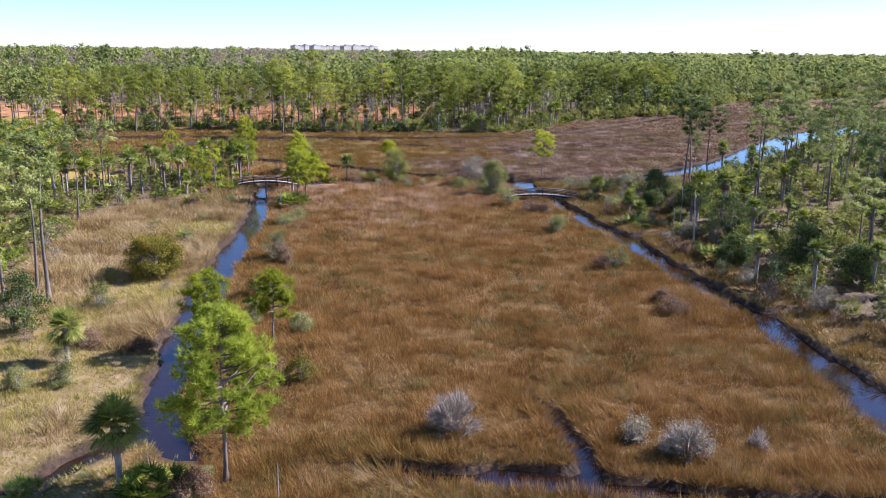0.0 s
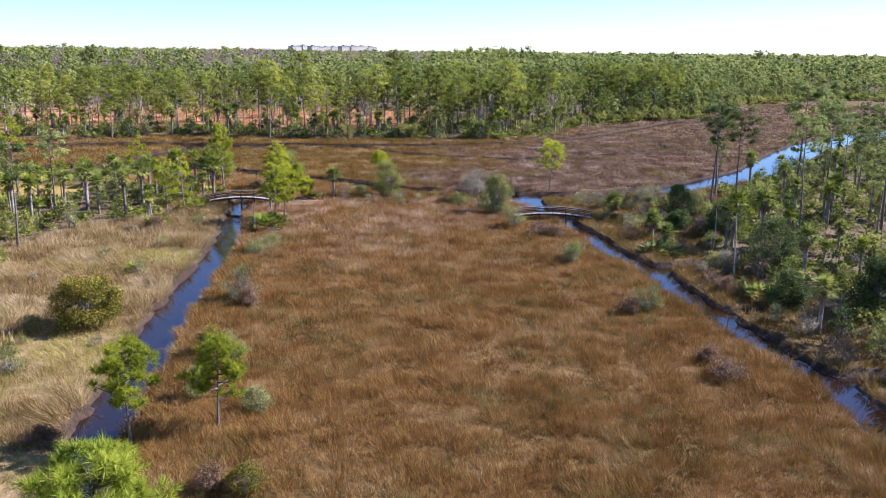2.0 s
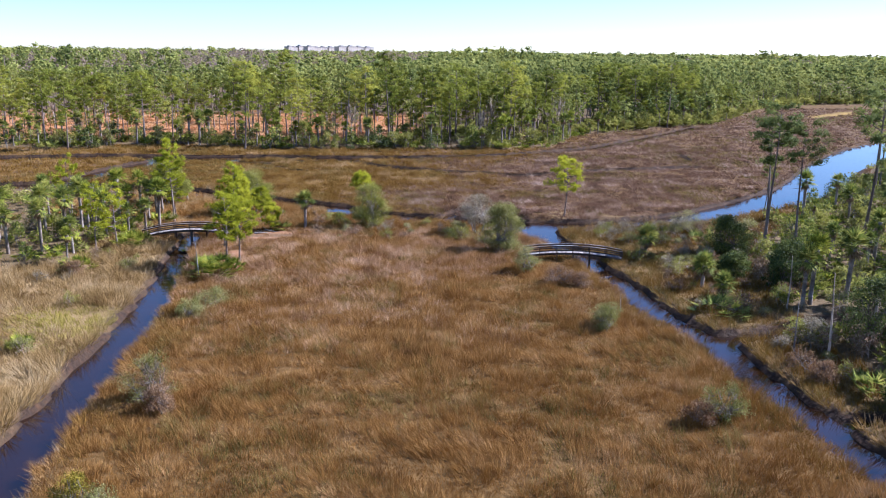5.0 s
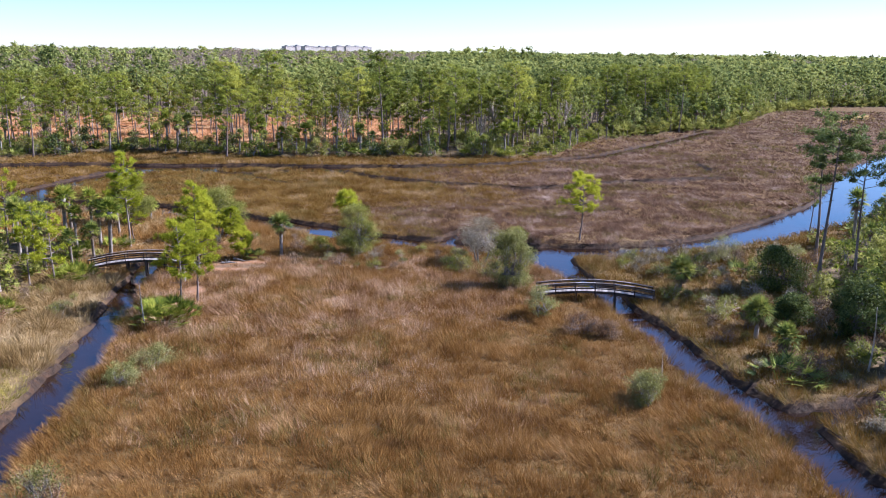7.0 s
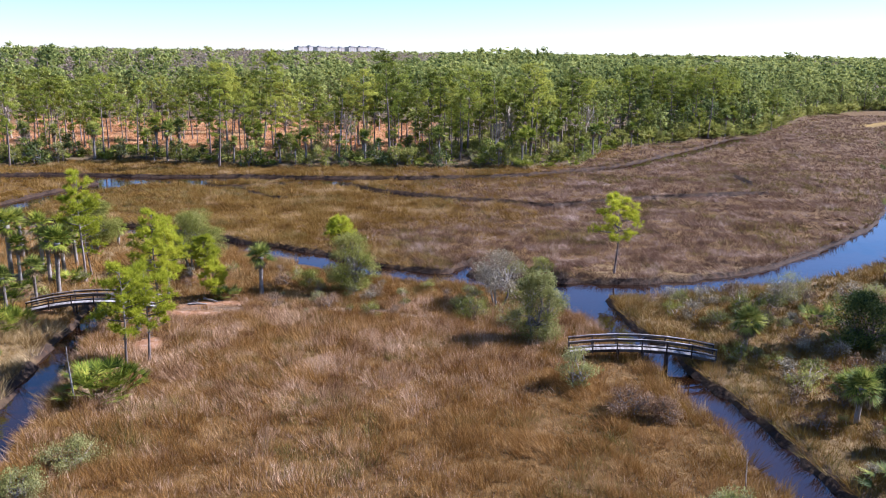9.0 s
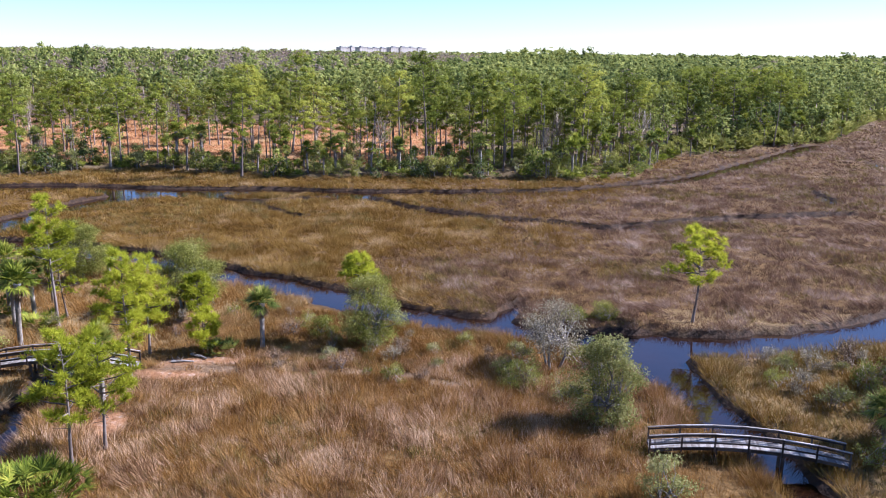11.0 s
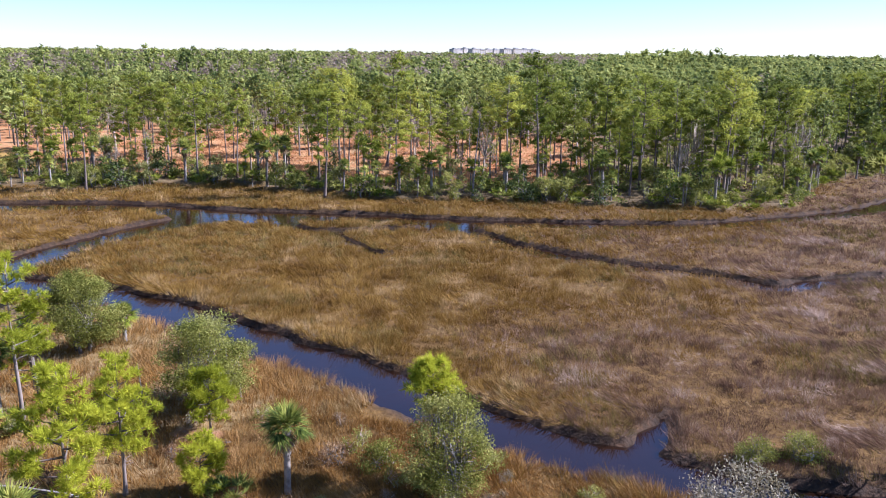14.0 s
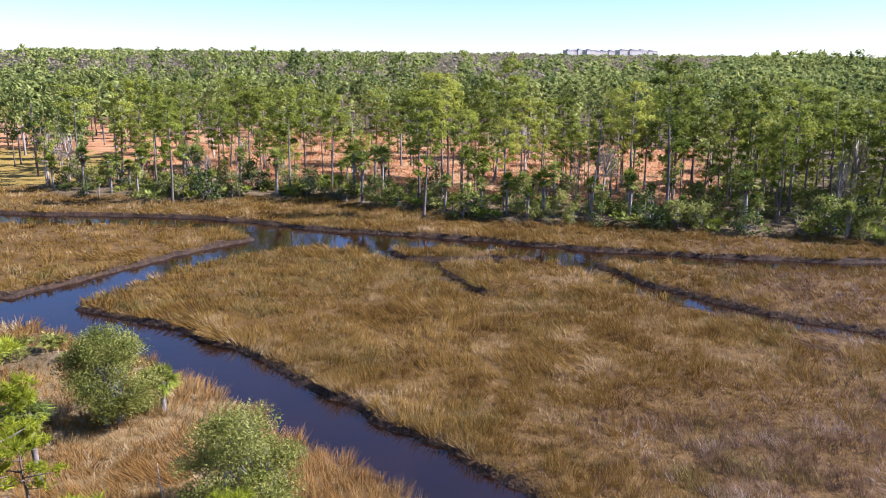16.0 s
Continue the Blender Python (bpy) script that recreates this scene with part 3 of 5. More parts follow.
grass("green_cordgrass", "olive-green cordgrass in patches beyond the river", (-150, 230, 178, 480), lambda x, y, z, r: north(x, y) & (z["wood"] < 0.5) & (z["straw"] < 0.3) & (value_noise(x, y, 11, 93) * 0.6 + value_noise(x, y, 3.1, 94) * 0.4 + 0.12 * r.rand(len(x)) > 0.62), OLIVE, 30, 0.7, 0.9, 212)
grass("canal_sedge", "low yellow-green sedge carpet by the canal mouth", (-62, -18, 36, 78), lambda x, y, z, r: ~side_of_marsh(x, y) & (z["wood"] < 0.55) & (value_noise(x, y, 6, 95) + 0.25 * r.rand(len(x)) + 0.5 * soft(y, 62, 80) < 0.66), SEDGE, 34, 0.5, 0.5, 414)
grass("pale_rush", "pale tan rush thinning towards the marsh's upper edge", (-37, 16, 118, 172), lambda x, y, z, r: side_of_marsh(x, y) & (z["wood"] < 0.6) & (value_noise(x, y, 8, 96) * 0.5 + 0.5 * r.rand(len(x)) > 0.76 - 0.55 * soft(y - 0.5 * x, 130, 168)), PALERUSH, 58, 0.85, 0.8, 121)
grass("meadow_grass", "dry straw-coloured grass on the canal's west bank", (-100, -20, 40, 206), lambda x, y, z, r: ~side_of_marsh(x, y) & ~north(x, y) & (z["wood"] < 0.55) & (y < 159 + 6 * value_noise(x, y, 5, 78)) & (value_noise(x, y, 9, 77) + 0.2 * r.rand(len(x)) + 0.3 * soft(y, 74, 110) - 0.16 * soft(-y, -84, -66) > 0.58), STRAW, 60, 1.15, 1.0, 303, 1.9)
grass("meadow_sedge", "low yellow-green sedge among the dry grass", (-100, -20, 40, 206), lambda x, y, z, r: ~side_of_marsh(x, y) & ~north(x, y) & (z["wood"] < 0.55) & (y < 159 + 6 * value_noise(x, y, 5, 78)) & (value_noise(x, y, 9, 77) + 0.2 * r.rand(len(x)) + 0.3 * soft(y, 74, 110) - 0.16 * soft(-y, -84, -66) <= 0.64), SEDGE, 56, 0.5, 0.8, 404, 1.6)
grass("levee_grass", "olive and straw grass along the marsh banks", (-37, 41, 44, 185), lambda x, y, z, r: side_of_marsh(x, y) & (z["wood"] < 0.6) & (bank(x, y) < 1.5 + 5 * value_noise(x, y, 6, 79) * r.rand(len(x))), CORD, 44, 0.85, 0.9, 909)
grass("shore_rush", "reddish-brown rush and dry stems along the river shore", (-78, 16, 155, 212), lambda x, y, z, r: ~side_of_marsh(x, y) & ~north(x, y) & (z["wood"] < 0.75) & (x < 15) & (y > 157 + 6 * value_noise(x, y, 5, 78)), RUSH, 60, 0.85, 0.9, 808)
grass("shore_straw", "bleached straw stems among the shore rush", (-78, 16, 155, 212), lambda x, y, z, r: ~side_of_marsh(x, y) & ~north(x, y) & (z["wood"] < 0.75) & (x < 15) & (y > 157 + 6 * value_noise(x, y, 5, 78)) & (value_noise(x, y, 5, 88) * 0.7 + 0.3 * r.rand(len(x)) > 0.45), STRAW, 40, 0.75, 0.9, 818, 1.5)
# The bank's sedge takes a darker green to stand in for the wood's shade.
grass("bank_sedge", "olive-green sedge in tussocks on the creek's east bank", (14, 75, 40, 200), lambda x, y, z, r: ~side_of_marsh(x, y) & ~north(x, y) & (z["wood"] < 0.7) & (x > 12), OLIVE, 30, 0.7, 0.6, 505, 1.8)
grass("bank_rush", "brown rush mixed through the creek's east bank", (14, 75, 40, 200), lambda x, y, z, r: ~side_of_marsh(x, y) & ~north(x, y) & (z["wood"] < 0.7) & (x > 12), CORD, 50, 0.85, 0.7, 606)
grass("wood_grass", "thin dry undergrowth grass below the trees", (-140, 130, 50, 330), lambda x, y, z, r: (z["wood"] > 0.5) & (z["straw"] < 0.3), STRAW, 9, 0.6, 0.8, 707)


grass("broomgrass", "orange-brown broomgrass in the pine clearing", (-150, 0, 286, 418), lambda x, y, z, r: z["straw"] > 0.4, ORANGE, 66, 0.55, 0.9, 1001)


# ---- trees and shrubs ----
def ball(rng, n):
    v = rng.normal(size=(n, 3))
    v /= np.linalg.norm(v, axis=1)[:, None]
    return v * (rng.rand(n) ** 0.45)[:, None]


def build_pine(h, w, seed, bare=0.5, tufts=9, blades=14, limbs=24, needle=None, wide=0.1, long=1.0, young=False, puff=1.0, plate=False):
    """A pine: tapered bending trunk, rising limbs, needle tufts in flat puffs at the limbs' ends."""
    rng = np.random.RandomState(seed)
    root = new("pine_tree")
    k = 9
    bend = rng.normal(0, 0.012 * h, (2,))
    u = np.linspace(0, 1, k)
    axis = np.stack([bend[0] * np.sin(u * 2.4) + 0.006 * h * np.sin(u * 7 + seed), bend[1] * np.sin(u * 2.1), u * h * 0.97 - 0.3], 1)
    r0 = 0.0085 * h + 0.06
    trunk = Soup()
    trunk.tube(axis, r0 * (1 - u * 0.88) * (1 + 0.5 * np.exp(-u * 26)), 8)
    wood, leaf = trunk, Soup()
    at = lambda f: np.array([np.interp(f, u, axis[:, c]) for c in range(3)])
    for i in range(limbs):
        f = bare + (0.985 - bare) * ((i + rng.rand() * 0.8) / limbs)
        g = (f - bare) / (1 - bare)
        reach = w / 2 * (0.35 + 1.15 * math.sin(math.pi * min(1, 0.18 + 0.78 * g)) ** 1.2) * rng.uniform(0.55, 1.08) * (0.85 if g < 0.15 else 1)
        reach = min(reach, w * 0.6)
        if plate:
            reach = w / 2 * (0.55 + 0.45 * min(1, g / 0.45)) * math.sqrt(max(0.05, 1 - max(0, (g - 0.45) / 0.6) ** 2)) * rng.uniform(0.55, 1.1)
            if g < 0.3 and rng.rand() < 0.35:
                continue
        if young:
            reach = w / 2 * min(1, 0.6 + 1.8 * g) * (1 - 0.93 * g ** 1.5) ** 0.85 * rng.uniform(0.75, 1.1) + 0.15
        az = i * 2.4 + rng.normal(0, 0.5)
        lift = rng.uniform(0.05, 0.35) + 0.55 * g * rng.uniform(0.5, 1.2)
        p0 = at(f)
        side = np.array([math.cos(az), math.sin(az), 0])
        p1 = p0 + side * reach * 0.55 + np.array([0, 0, reach * lift * 0.35])
        p2 = p0 + side * reach + np.array([0, 0, reach * lift])
        wood.tube([p0, p1, p2], [(0.013 if plate else 0.022) * reach + 0.025, (0.008 if plate else 0.014) * reach + 0.018, 0.012], 3 if wide > 0.14 else 5)
        puffs = 2 if reach > 1.3 else 1
        for j in range(puffs):
            c = p2 if j == 0 else p0 + (p2 - p0) * rng.uniform(0.5, 0.75) + rng.normal(0, 0.12 * reach, 3)
            size = puff * (0.42 + 0.17 * reach) * rng.uniform(0.75, 1.25) * (1 if j == 0 else 0.85)
            nt = max(4, int(tufts * rng.uniform(0.7, 1.3)))
            off = ball(rng, nt) * np.array([1.2, 1.2, 0.5 if plate else 0.6]) * size
            heart = np.repeat(c + off + [0, 0, 0.1], blades, 0)
            out = np.repeat(off / (np.linalg.norm(off, axis=1)[:, None] + 1e-6), blades, 0)
            way = rng.normal(size=heart.shape) * 0.62 + out * 0.5 + np.array([0, 0, 0.5])
            nb = len(heart)
            if plate:
                face = np.repeat(off * [0.5, 0.5, 2.0] / size, blades, 0) + (c - at(0.5 + 0.5 * bare)) / w + [0, 0, 0.45] + rng.normal(size=heart.shape) * 0.36
                face /= np.linalg.norm(face, axis=1)[:, None]
                way = way - face * (way * face).sum(1)[:, None] * 0.85
                leaf.blades(heart + rng.normal(size=heart.shape) * 0.22 * size, way, long * rng.uniform(0.3, 0.62, nb) * (0.75 + 0.012 * h), wide * rng.uniform(0.7, 1.3, nb), rng, face)
                continue
            leaf.blades(heart, way, long * rng.uniform(0.3, 0.62, nb) * (0.75 + 0.012 * h), wide * rng.uniform(0.7, 1.3, nb), rng)
    for i in range(int(limbs * 0.35)):
        f = rng.uniform(max(0.25, bare - 0.25), bare)
        az, p0 = rng.uniform(0, 6.3), at(f)
        ln = rng.uniform(0.3, 0.16 * w + 0.4)
        wood.tube([p0, p0 + np.array([math.cos(az) * ln, math.sin(az) * ln, rng.uniform(-0.1, 0.3) * ln])], [0.04, 0.012], 3)
    part("trunk", wood.mesh("trunk", BARK), root)
    part("crown", leaf.mesh("crown", needle or NEEDLE), root)
    return root


def frond(leaf, rng, base, az, tilt, stalk, size, leaflets, droop):
    """A fan frond on its stalk."""
    side = np.array([math.cos(az), math.sin(az), 0])
    way = side * math.cos(tilt) + np.array([0, 0, math.sin(tilt)])
    tip = base + way * stalk
    leaf.blades(base[None], way[None], stalk * 1.1, 0.07, rng)
    a = np.linspace(-1.45, 1.45, leaflets) + rng.normal(0, 0.05, leaflets)
    cross = np.array([-side[1], side[0], 0])
    up = np.cross(way, cross)
    w = way[None] * np.cos(a)[:, None] + cross[None] * np.sin(a)[:, None]
    w[:, 2] -= droop * rng.uniform(0.5, 1.2, leaflets)
    ln = size * (0.72 + 0.28 * np.cos(a)) * rng.uniform(0.9, 1.1, leaflets)
    leaf.blades(np.repeat(tip[None] - way[None] * 0.08, leaflets, 0), w, ln, size * 1.75 / leaflets, rng, np.repeat(up[None], leaflets, 0) + rng.normal(0, 0.15, (leaflets, 3)))


def build_palm(h, seed, fronds=34, size=0.95, skirt=14, leafmat=None, leaflets=11, apart=False):
    """A cabbage palm: stout trunk with old boots, a round head of fans, a skirt of dead ones."""
    rng = np.random.RandomState(seed)
    root = new("cabbage_palm")
    top = h - 1.2
    u = np.linspace(0, 1, 8)
    axis = np.stack([rng.normal(0, 0.02 * h) * u ** 2, rng.normal(0, 0.02 * h) * u ** 2, u * (top + 0.3) - 0.3], 1)
    trunk = Soup()
    trunk.tube(axis, 0.21 + 0.06 * np.exp(-u * 8) + 0.1 * np.exp(-(1 - u) * 7), 8)
    nb = 40
    f = rng.uniform(0.55, 1, nb)
    az = rng.uniform(0, 6.3, nb)
    trunk.blades(np.stack([np.interp(f, u, axis[:, 0]) + 0.17 * np.cos(az), np.interp(f, u, axis[:, 1]) + 0.17 * np.sin(az), np.interp(f, u, axis[:, 2])], 1), np.stack([np.cos(az) * 0.6, np.sin(az) * 0.6, np.ones(nb)], 1), 0.35, 0.12, rng)
    part("trunk", trunk.mesh("trunk", PALMBARK), root)
    head = axis[-1]
    leaf, dead = Soup(), Soup()
    for i in range(fronds):
        tilt = 1.5 - 1.9 * ((i + 0.5) / fronds) ** 1.15 + rng.normal(0, 0.16)
        if apart:
            leaf = Soup()
        frond(leaf, rng, head.copy(), i * 2.4 + rng.normal(0, 0.3), tilt, rng.uniform(0.5, 1.05) * size, size * rng.uniform(0.85, 1.15), leaflets, 0.1 + 0.45 * (i / fronds))
        if apart:
            part("frond", leaf.mesh("frond", leafmat or FROND), root)
    for i in range(skirt):
        frond(dead, rng, head - [0, 0, 0.2], rng.uniform(0, 6.3), rng.uniform(-1.25, -0.6), rng.uniform(0.3, 0.7) * size, size * rng.uniform(0.6, 0.95), 7, 0.5)
    if not apart:
        part("crown", leaf.mesh("crown", leafmat or FROND), root)
    if skirt:
        part("dead_fronds", dead.mesh("dead_fronds", DEADFROND), root, "hanging brown dead fronds")
    return root


def build_palmetto(h, w, seed, n=46, mat=None):
    """A palmetto clump: fans rising from the ground."""
    rng = np.random.RandomState(seed)
    root = new("saw_palmetto")
    leaf, dead = Soup(), Soup()
    for i in range(n):
        r, az = w * 0.33 * math.sqrt(rng.rand()), rng.uniform(0, 6.3)
        base = np.array([r * math.cos(az), r * math.sin(az), -0.15])
        tilt = rng.uniform(0.25, 1.4)
        frond(leaf, rng, base, az + rng.normal(0, 0.6), tilt, h * rng.uniform(0.45, 0.72), 0.42 * min(h, 2.4) * rng.uniform(0.8, 1.2), 11 if n > 50 else 9, 0.1)
    for i in range(n // 5):
        az = rng.uniform(0, 6.3)
        frond(dead, rng, np.array([0.0, 0.0, 0.1]), az, rng.uniform(0.0, 0.4), w * 0.3, 0.35 * min(h, 2.2), 6, 0.3)
    part("fronds", leaf.mesh("fronds", mat or BLADE), root)
    part("dead_fronds", dead.mesh("dead_fronds", DEADFROND), root, "brown dead lower fronds")
    return root


def build_broadleaf(kind, h, w, seed, leafmat, barkmat, low=0.25, puffs=26, leaves=90, size=0.2, stems=3, twig=0.0):
    """A spreading tree or shrub: leaning stems, forked limbs, leaf clumps round the limbs' ends."""
    rng = np.random.RandomState(seed)
    root = new(kind)
    wood, leaf = Soup(), Soup()
    ends = []
    for s in range(stems):
        az = s * 6.28 / stems + rng.normal(0, 0.4)
        lean = rng.uniform(0.05, 0.3) * w * (0.6 if stems > 1 else 0.15)
        p0 = np.array([0.08 * w * math.cos(az) * (stems > 1), 0.08 * w * math.sin(az) * (stems > 1), -0.3])
        p1 = p0 + np.array([math.cos(az) * lean, math.sin(az) * lean, h * (low + 0.18) + 0.3])
        r = 0.016 * h + 0.03
        wood.tube([p0, (p0 + p1) / 2 + rng.normal(0, 0.03 * w, 3) * [1, 1, 0], p1], [r * 1.15, r * 0.85, r * 0.65], 6)
        for j in range(max(2, puffs // stems)):
            a2 = rng.uniform(0, 6.3)
            g = rng.rand()
            zc = h * (low + (0.94 - low) * g)
            rad = w / 2 * (1.0 - 0.85 * abs(g - 0.38) ** 1.35 * 1.6) * math.sqrt(rng.uniform(0.12, 1.0)) * 0.92
            e = np.array([math.cos(a2) * rad, math.sin(a2) * rad, zc])
            mid = p1 + (e - p1) * 0.5 + rng.normal(0, 0.05 * w, 3) * [1, 1, 0.5]
            wood.tube([p1 * 0.85 + p0 * 0.15, mid, e], [r * 0.5, r * 0.28, 0.012], 3)
            ends.append(e)
    for e in ends:
        s = (0.13 * w + 0.2) * rng.uniform(0.65, 1.25)
        nl = int(leaves * rng.uniform(0.7, 1.3))
        off = ball(rng, nl) * [1.1, 1.1, 0.72] * s
        p = e + off
        p[:, 2] = np.maximum(p[:, 2], 0.05)
        leaf.blades(p, rng.normal(size=(nl, 3)) + off / s * 0.5 + [0, 0, 0.2], size * rng.uniform(0.7, 1.5, nl), size * rng.uniform(0.45, 0.8, nl), rng)
        nt = int(twig)
        if nt:
            d = ball(rng, nt) * s * 1.2 + [0, 0, 0.15]
            wood.blades(np.repeat((e * 0.75)[None], nt, 0) * [1, 1, 1], (e - e * 0.75)[None] + d, np.linalg.norm(e * 0.25 + d, axis=1), 0.035, rng)
    part("trunk", wood.mesh("trunk", barkmat), root)
    part("crown", leaf.mesh("crown", leafmat), root)
    return root


def build_dead_bush(h, w, seed, n=1500, leafmat=None):
    """A bare bush: bleached twigs fanning from the base."""
    rng = np.random.RandomState(seed)
    root = new("bare_bush")
    wood = Soup()
    mains = []
    for i in range(44):
        az, el = rng.uniform(0, 6.3), math.asin(rng.uniform(0.04, 0.99))
        d = np.array([math.cos(az) * math.cos(el) * w / 2, math.sin(az) * math.cos(el) * w / 2, math.sin(el) * h]) * rng.uniform(0.6, 0.8)
        wood.tube([np.array([0, 0, -0.2]), d * 0.5 + rng.normal(0, 0.1, 3), d], [0.06, 0.035, 0.012], 4)
        mains.append(d)
    mains = np.array(mains)
    k = rng.randint(0, len(mains), n)
    b = mains[k] * rng.uniform(0.45, 1.0, n)[:, None] + rng.normal(0, 0.06, (n, 3))
    way = mains[k] / np.linalg.norm(mains[k], axis=1)[:, None] + rng.normal(0, 0.5, (n, 3)) + [0, 0, 0.12]
    wood.blades(b, way, rng.uniform(0.4, 1.1, n) * w / 5, 0.03, rng)
    part("twig_frame", wood.mesh("twig_frame", TWIG), root)
    if leafmat:
        leaf = Soup()
        nl = 1400
        k = rng.randint(0, len(mains), nl)
        p = mains[k] * rng.uniform(0.7, 1.25, nl)[:, None] + rng.normal(0, 0.25, (nl, 3)) + [0, 0, 0.2]
        leaf.blades(p, rng.normal(size=(nl, 3)), 0.14, 0.09, rng)
        part("crown", leaf.mesh("crown", leafmat), root)
    return root


def build_snag(h, seed):
    """A dead standing trunk with broken stubs."""
    rng = np.random.RandomState(seed)
    root = new("dead_trunk")
    u = np.linspace(0, 1, 7)
    axis = np.stack([0.03 * h * np.sin(u * 3 + seed), 0.02 * h * u, u * (h + 0.3) - 0.3], 1)
    s = Soup()
    s.tube(axis, (0.011 * h + 0.04) * (1 - 0.75 * u), 7)
    b = s
    for i in range(9):
        f = rng.uniform(0.35, 0.98)
        p = np.array([np.interp(f, u, axis[:, c]) for c in range(3)])
        az, ln = rng.uniform(0, 6.3), rng.uniform(0.08, 0.2) * h * (1.15 - f)
        b.tube([p, p + np.array([math.cos(az), math.sin(az), rng.uniform(0, 0.8)]) * ln], [0.035, 0.008], 4)
    part("trunk", b.mesh("trunk", TWIG if seed % 2 else OAKBARK), root)
    return root


def stand(x, y):
    return float(ground_z([x], [y])[0])


def place(root, x, y, turn=0.0, label="", category="", group=""):
    root.matrix_basis = pose(x, y, stand(x, y), 0, 0, turn)
    return tagged(root, label, category, group)


class Nursery:
    """Grows a few variants of a kind and sets copies of them out, sized to suit."""
    def __init__(self, makers, label, category, group):
        self.makers, self.first, self.label, self.category, self.group = makers, {}, label, category, group

    def set(self, x, y, h, rng, z=None):
        v = rng.randint(len(self.makers))
        maker, h0 = self.makers[v]
        m = pose(x, y, stand(x, y) if z is None else z, rng.normal(0, 1.2), rng.normal(0, 1.2), rng.uniform(0, 360)) @ Matrix.Diagonal((*([h / h0 * rng.uniform(0.9, 1.12)] * 2), h / h0, 1))
        if v not in self.first:
            ob = maker()
            ob.matrix_basis = m
            self.first[v] = ob
            tagged(ob, self.label, self.category, self.group)
            return ob
        ob = copy_thing(self.first[v], Matrix())
        ob.matrix_basis = m
        return ob


# ---- footbridges ----
def footbridge(ax, ay, bx, by, rise, label):
    """An arched timber footbridge: stringers on piles, deck boards, posts, two mid rails and a flat cap rail a side."""
    root = new("footbridge")
    length = math.hypot(bx - ax, by - ay)
    root.matrix_basis = pose(ax, ay, 0.12, 0, 0, math.degrees(math.atan2(by - ay, bx - ax)))
    tagged(root, label, "bridge", "footbridges over the creeks")
    half_w = 0.72
    bays = 6
    zc = lambda s: rise * (1 - (2 * s / length - 1) ** 2)

    def beam(name, s0, s1, y, z0, wide, tall, mat, label=""):
        b = Soup()
        n = 1
        dz = zc(s1) - zc(s0)
        ln = math.hypot(s1 - s0, dz)
        b.box((ln + 0.02, wide, tall), Matrix.Translation(((s0 + s1) / 2, y, (zc(s0) + zc(s1)) / 2 + z0)) @ Matrix.Rotation(-math.atan2(dz, s1 - s0), 4, "Y"))
        return part(name, b.mesh(name, mat), root, label)

    def upright(name, s, y, z0, z1, wide, mat):
        b = Soup()
        b.box((wide, wide, z1 - z0), Matrix.Translation((s, y, (z0 + z1) / 2)))
        return part(name, b.mesh(name, mat), root)

    for side in (-1, 1):
        for i in range(bays):
            s0, s1 = length * i / bays, length * (i + 1) / bays
            beam("stringer", s0, s1, side * 0.55, -0.14, 0.09, 0.24, DARKTIMBER)
            beam("cap_rail", s0, s1, side * half_w, 1.04, 0.15, 0.05, TIMBER, "pale sun-bleached cap rail")
            beam("side_rail", s0, s1, side * (half_w - 0.03), 0.90, 0.04, 0.12, DARKTIMBER)
            beam("side_rail", s0, s1, side * (half_w - 0.03), 0.36, 0.04, 0.13, DARKTIMBER)
        for i in range(bays + 1):
            s = min(max(length * i / bays, 0.06), length - 0.06)
            upright("post", s, side * (half_w + 0.02), zc(s) - 0.28, zc(s) + 1.02, 0.11, DARKTIMBER)
        for i in (2, 3, 4):
            s = length * i / bays + 0.12
            upright("pile", s, side * 0.5, -2.4, zc(s) - 0.02, 0.2, DARKTIMBER)
    plank = Soup()
    plank.box((0.135, 1.4, 0.045))
    board = plank.mesh("deck_board", TIMBER)
    n = int(length / 0.145)
    for i in range(n):
        s = (i + 0.5) * length / n
        ob = part("deck_board", board, root)
        ob.matrix_basis = pose(s, 0, zc(s) + 0.03, 0, -math.degrees(math.atan2(zc(s + 0.1) - zc(s - 0.1), 0.2)), 0)
    return root


footbridge(11.7, 155.8, 25.0, 154.4, 0.62, "arched weathered timber footbridge over the tidal creek")
footbridge(-44.0, 165.0, -30.5, 167.0, 0.85, "arched dark timber footbridge over the straight canal")

# ---- single trees and shrubs along the flight ----
def lone_pine(x, y, h, w, seed, bare, label, tufts=12, blades=26, limbs=21, wide=0.055, needle=YOUNG):
    place(build_pine(h, w, seed, bare, tufts, blades, limbs, needle, wide, 1.2, True, 0.78), x, y, 0, label, "tree", "young pines on the banks")


lone_pine(-14.5, 48.9, 12.1, 7.4, 1, 0.34, "young bright green pine with spreading crown beside the canal", 13, 34, 46, 0.042, SAPLING)
lone_pine(-22.4, 72.7, 7.8, 4.6, 2, 0.42, "small thin-crowned pine leaning by the canal")
lone_pine(-16.9, 75.8, 7.2, 4.4, 3, 0.4, "small bright green pine in the brown rush")
lone_pine(-27.6, 149.9, 10.0, 5.0, 4, 0.38, "slim bright green pine by the footbridge")
lone_pine(-26.7, 152.8, 9.2, 5.0, 5, 0.36, "slim forked-looking pine by the footbridge")
lone_pine(-29.9, 164.0, 12.0, 4.9, 6, 0.36, "tall bright yellow-green pine beyond the footbridge")
lone_pine(-31.3, 171.0, 9.6, 4.0, 7, 0.35, "bright green pine beside a taller one")
lone_pine(-26.4, 171.8, 4.2, 2.7, 8, 0.2, "knee-deep sapling pine on the sandy path")
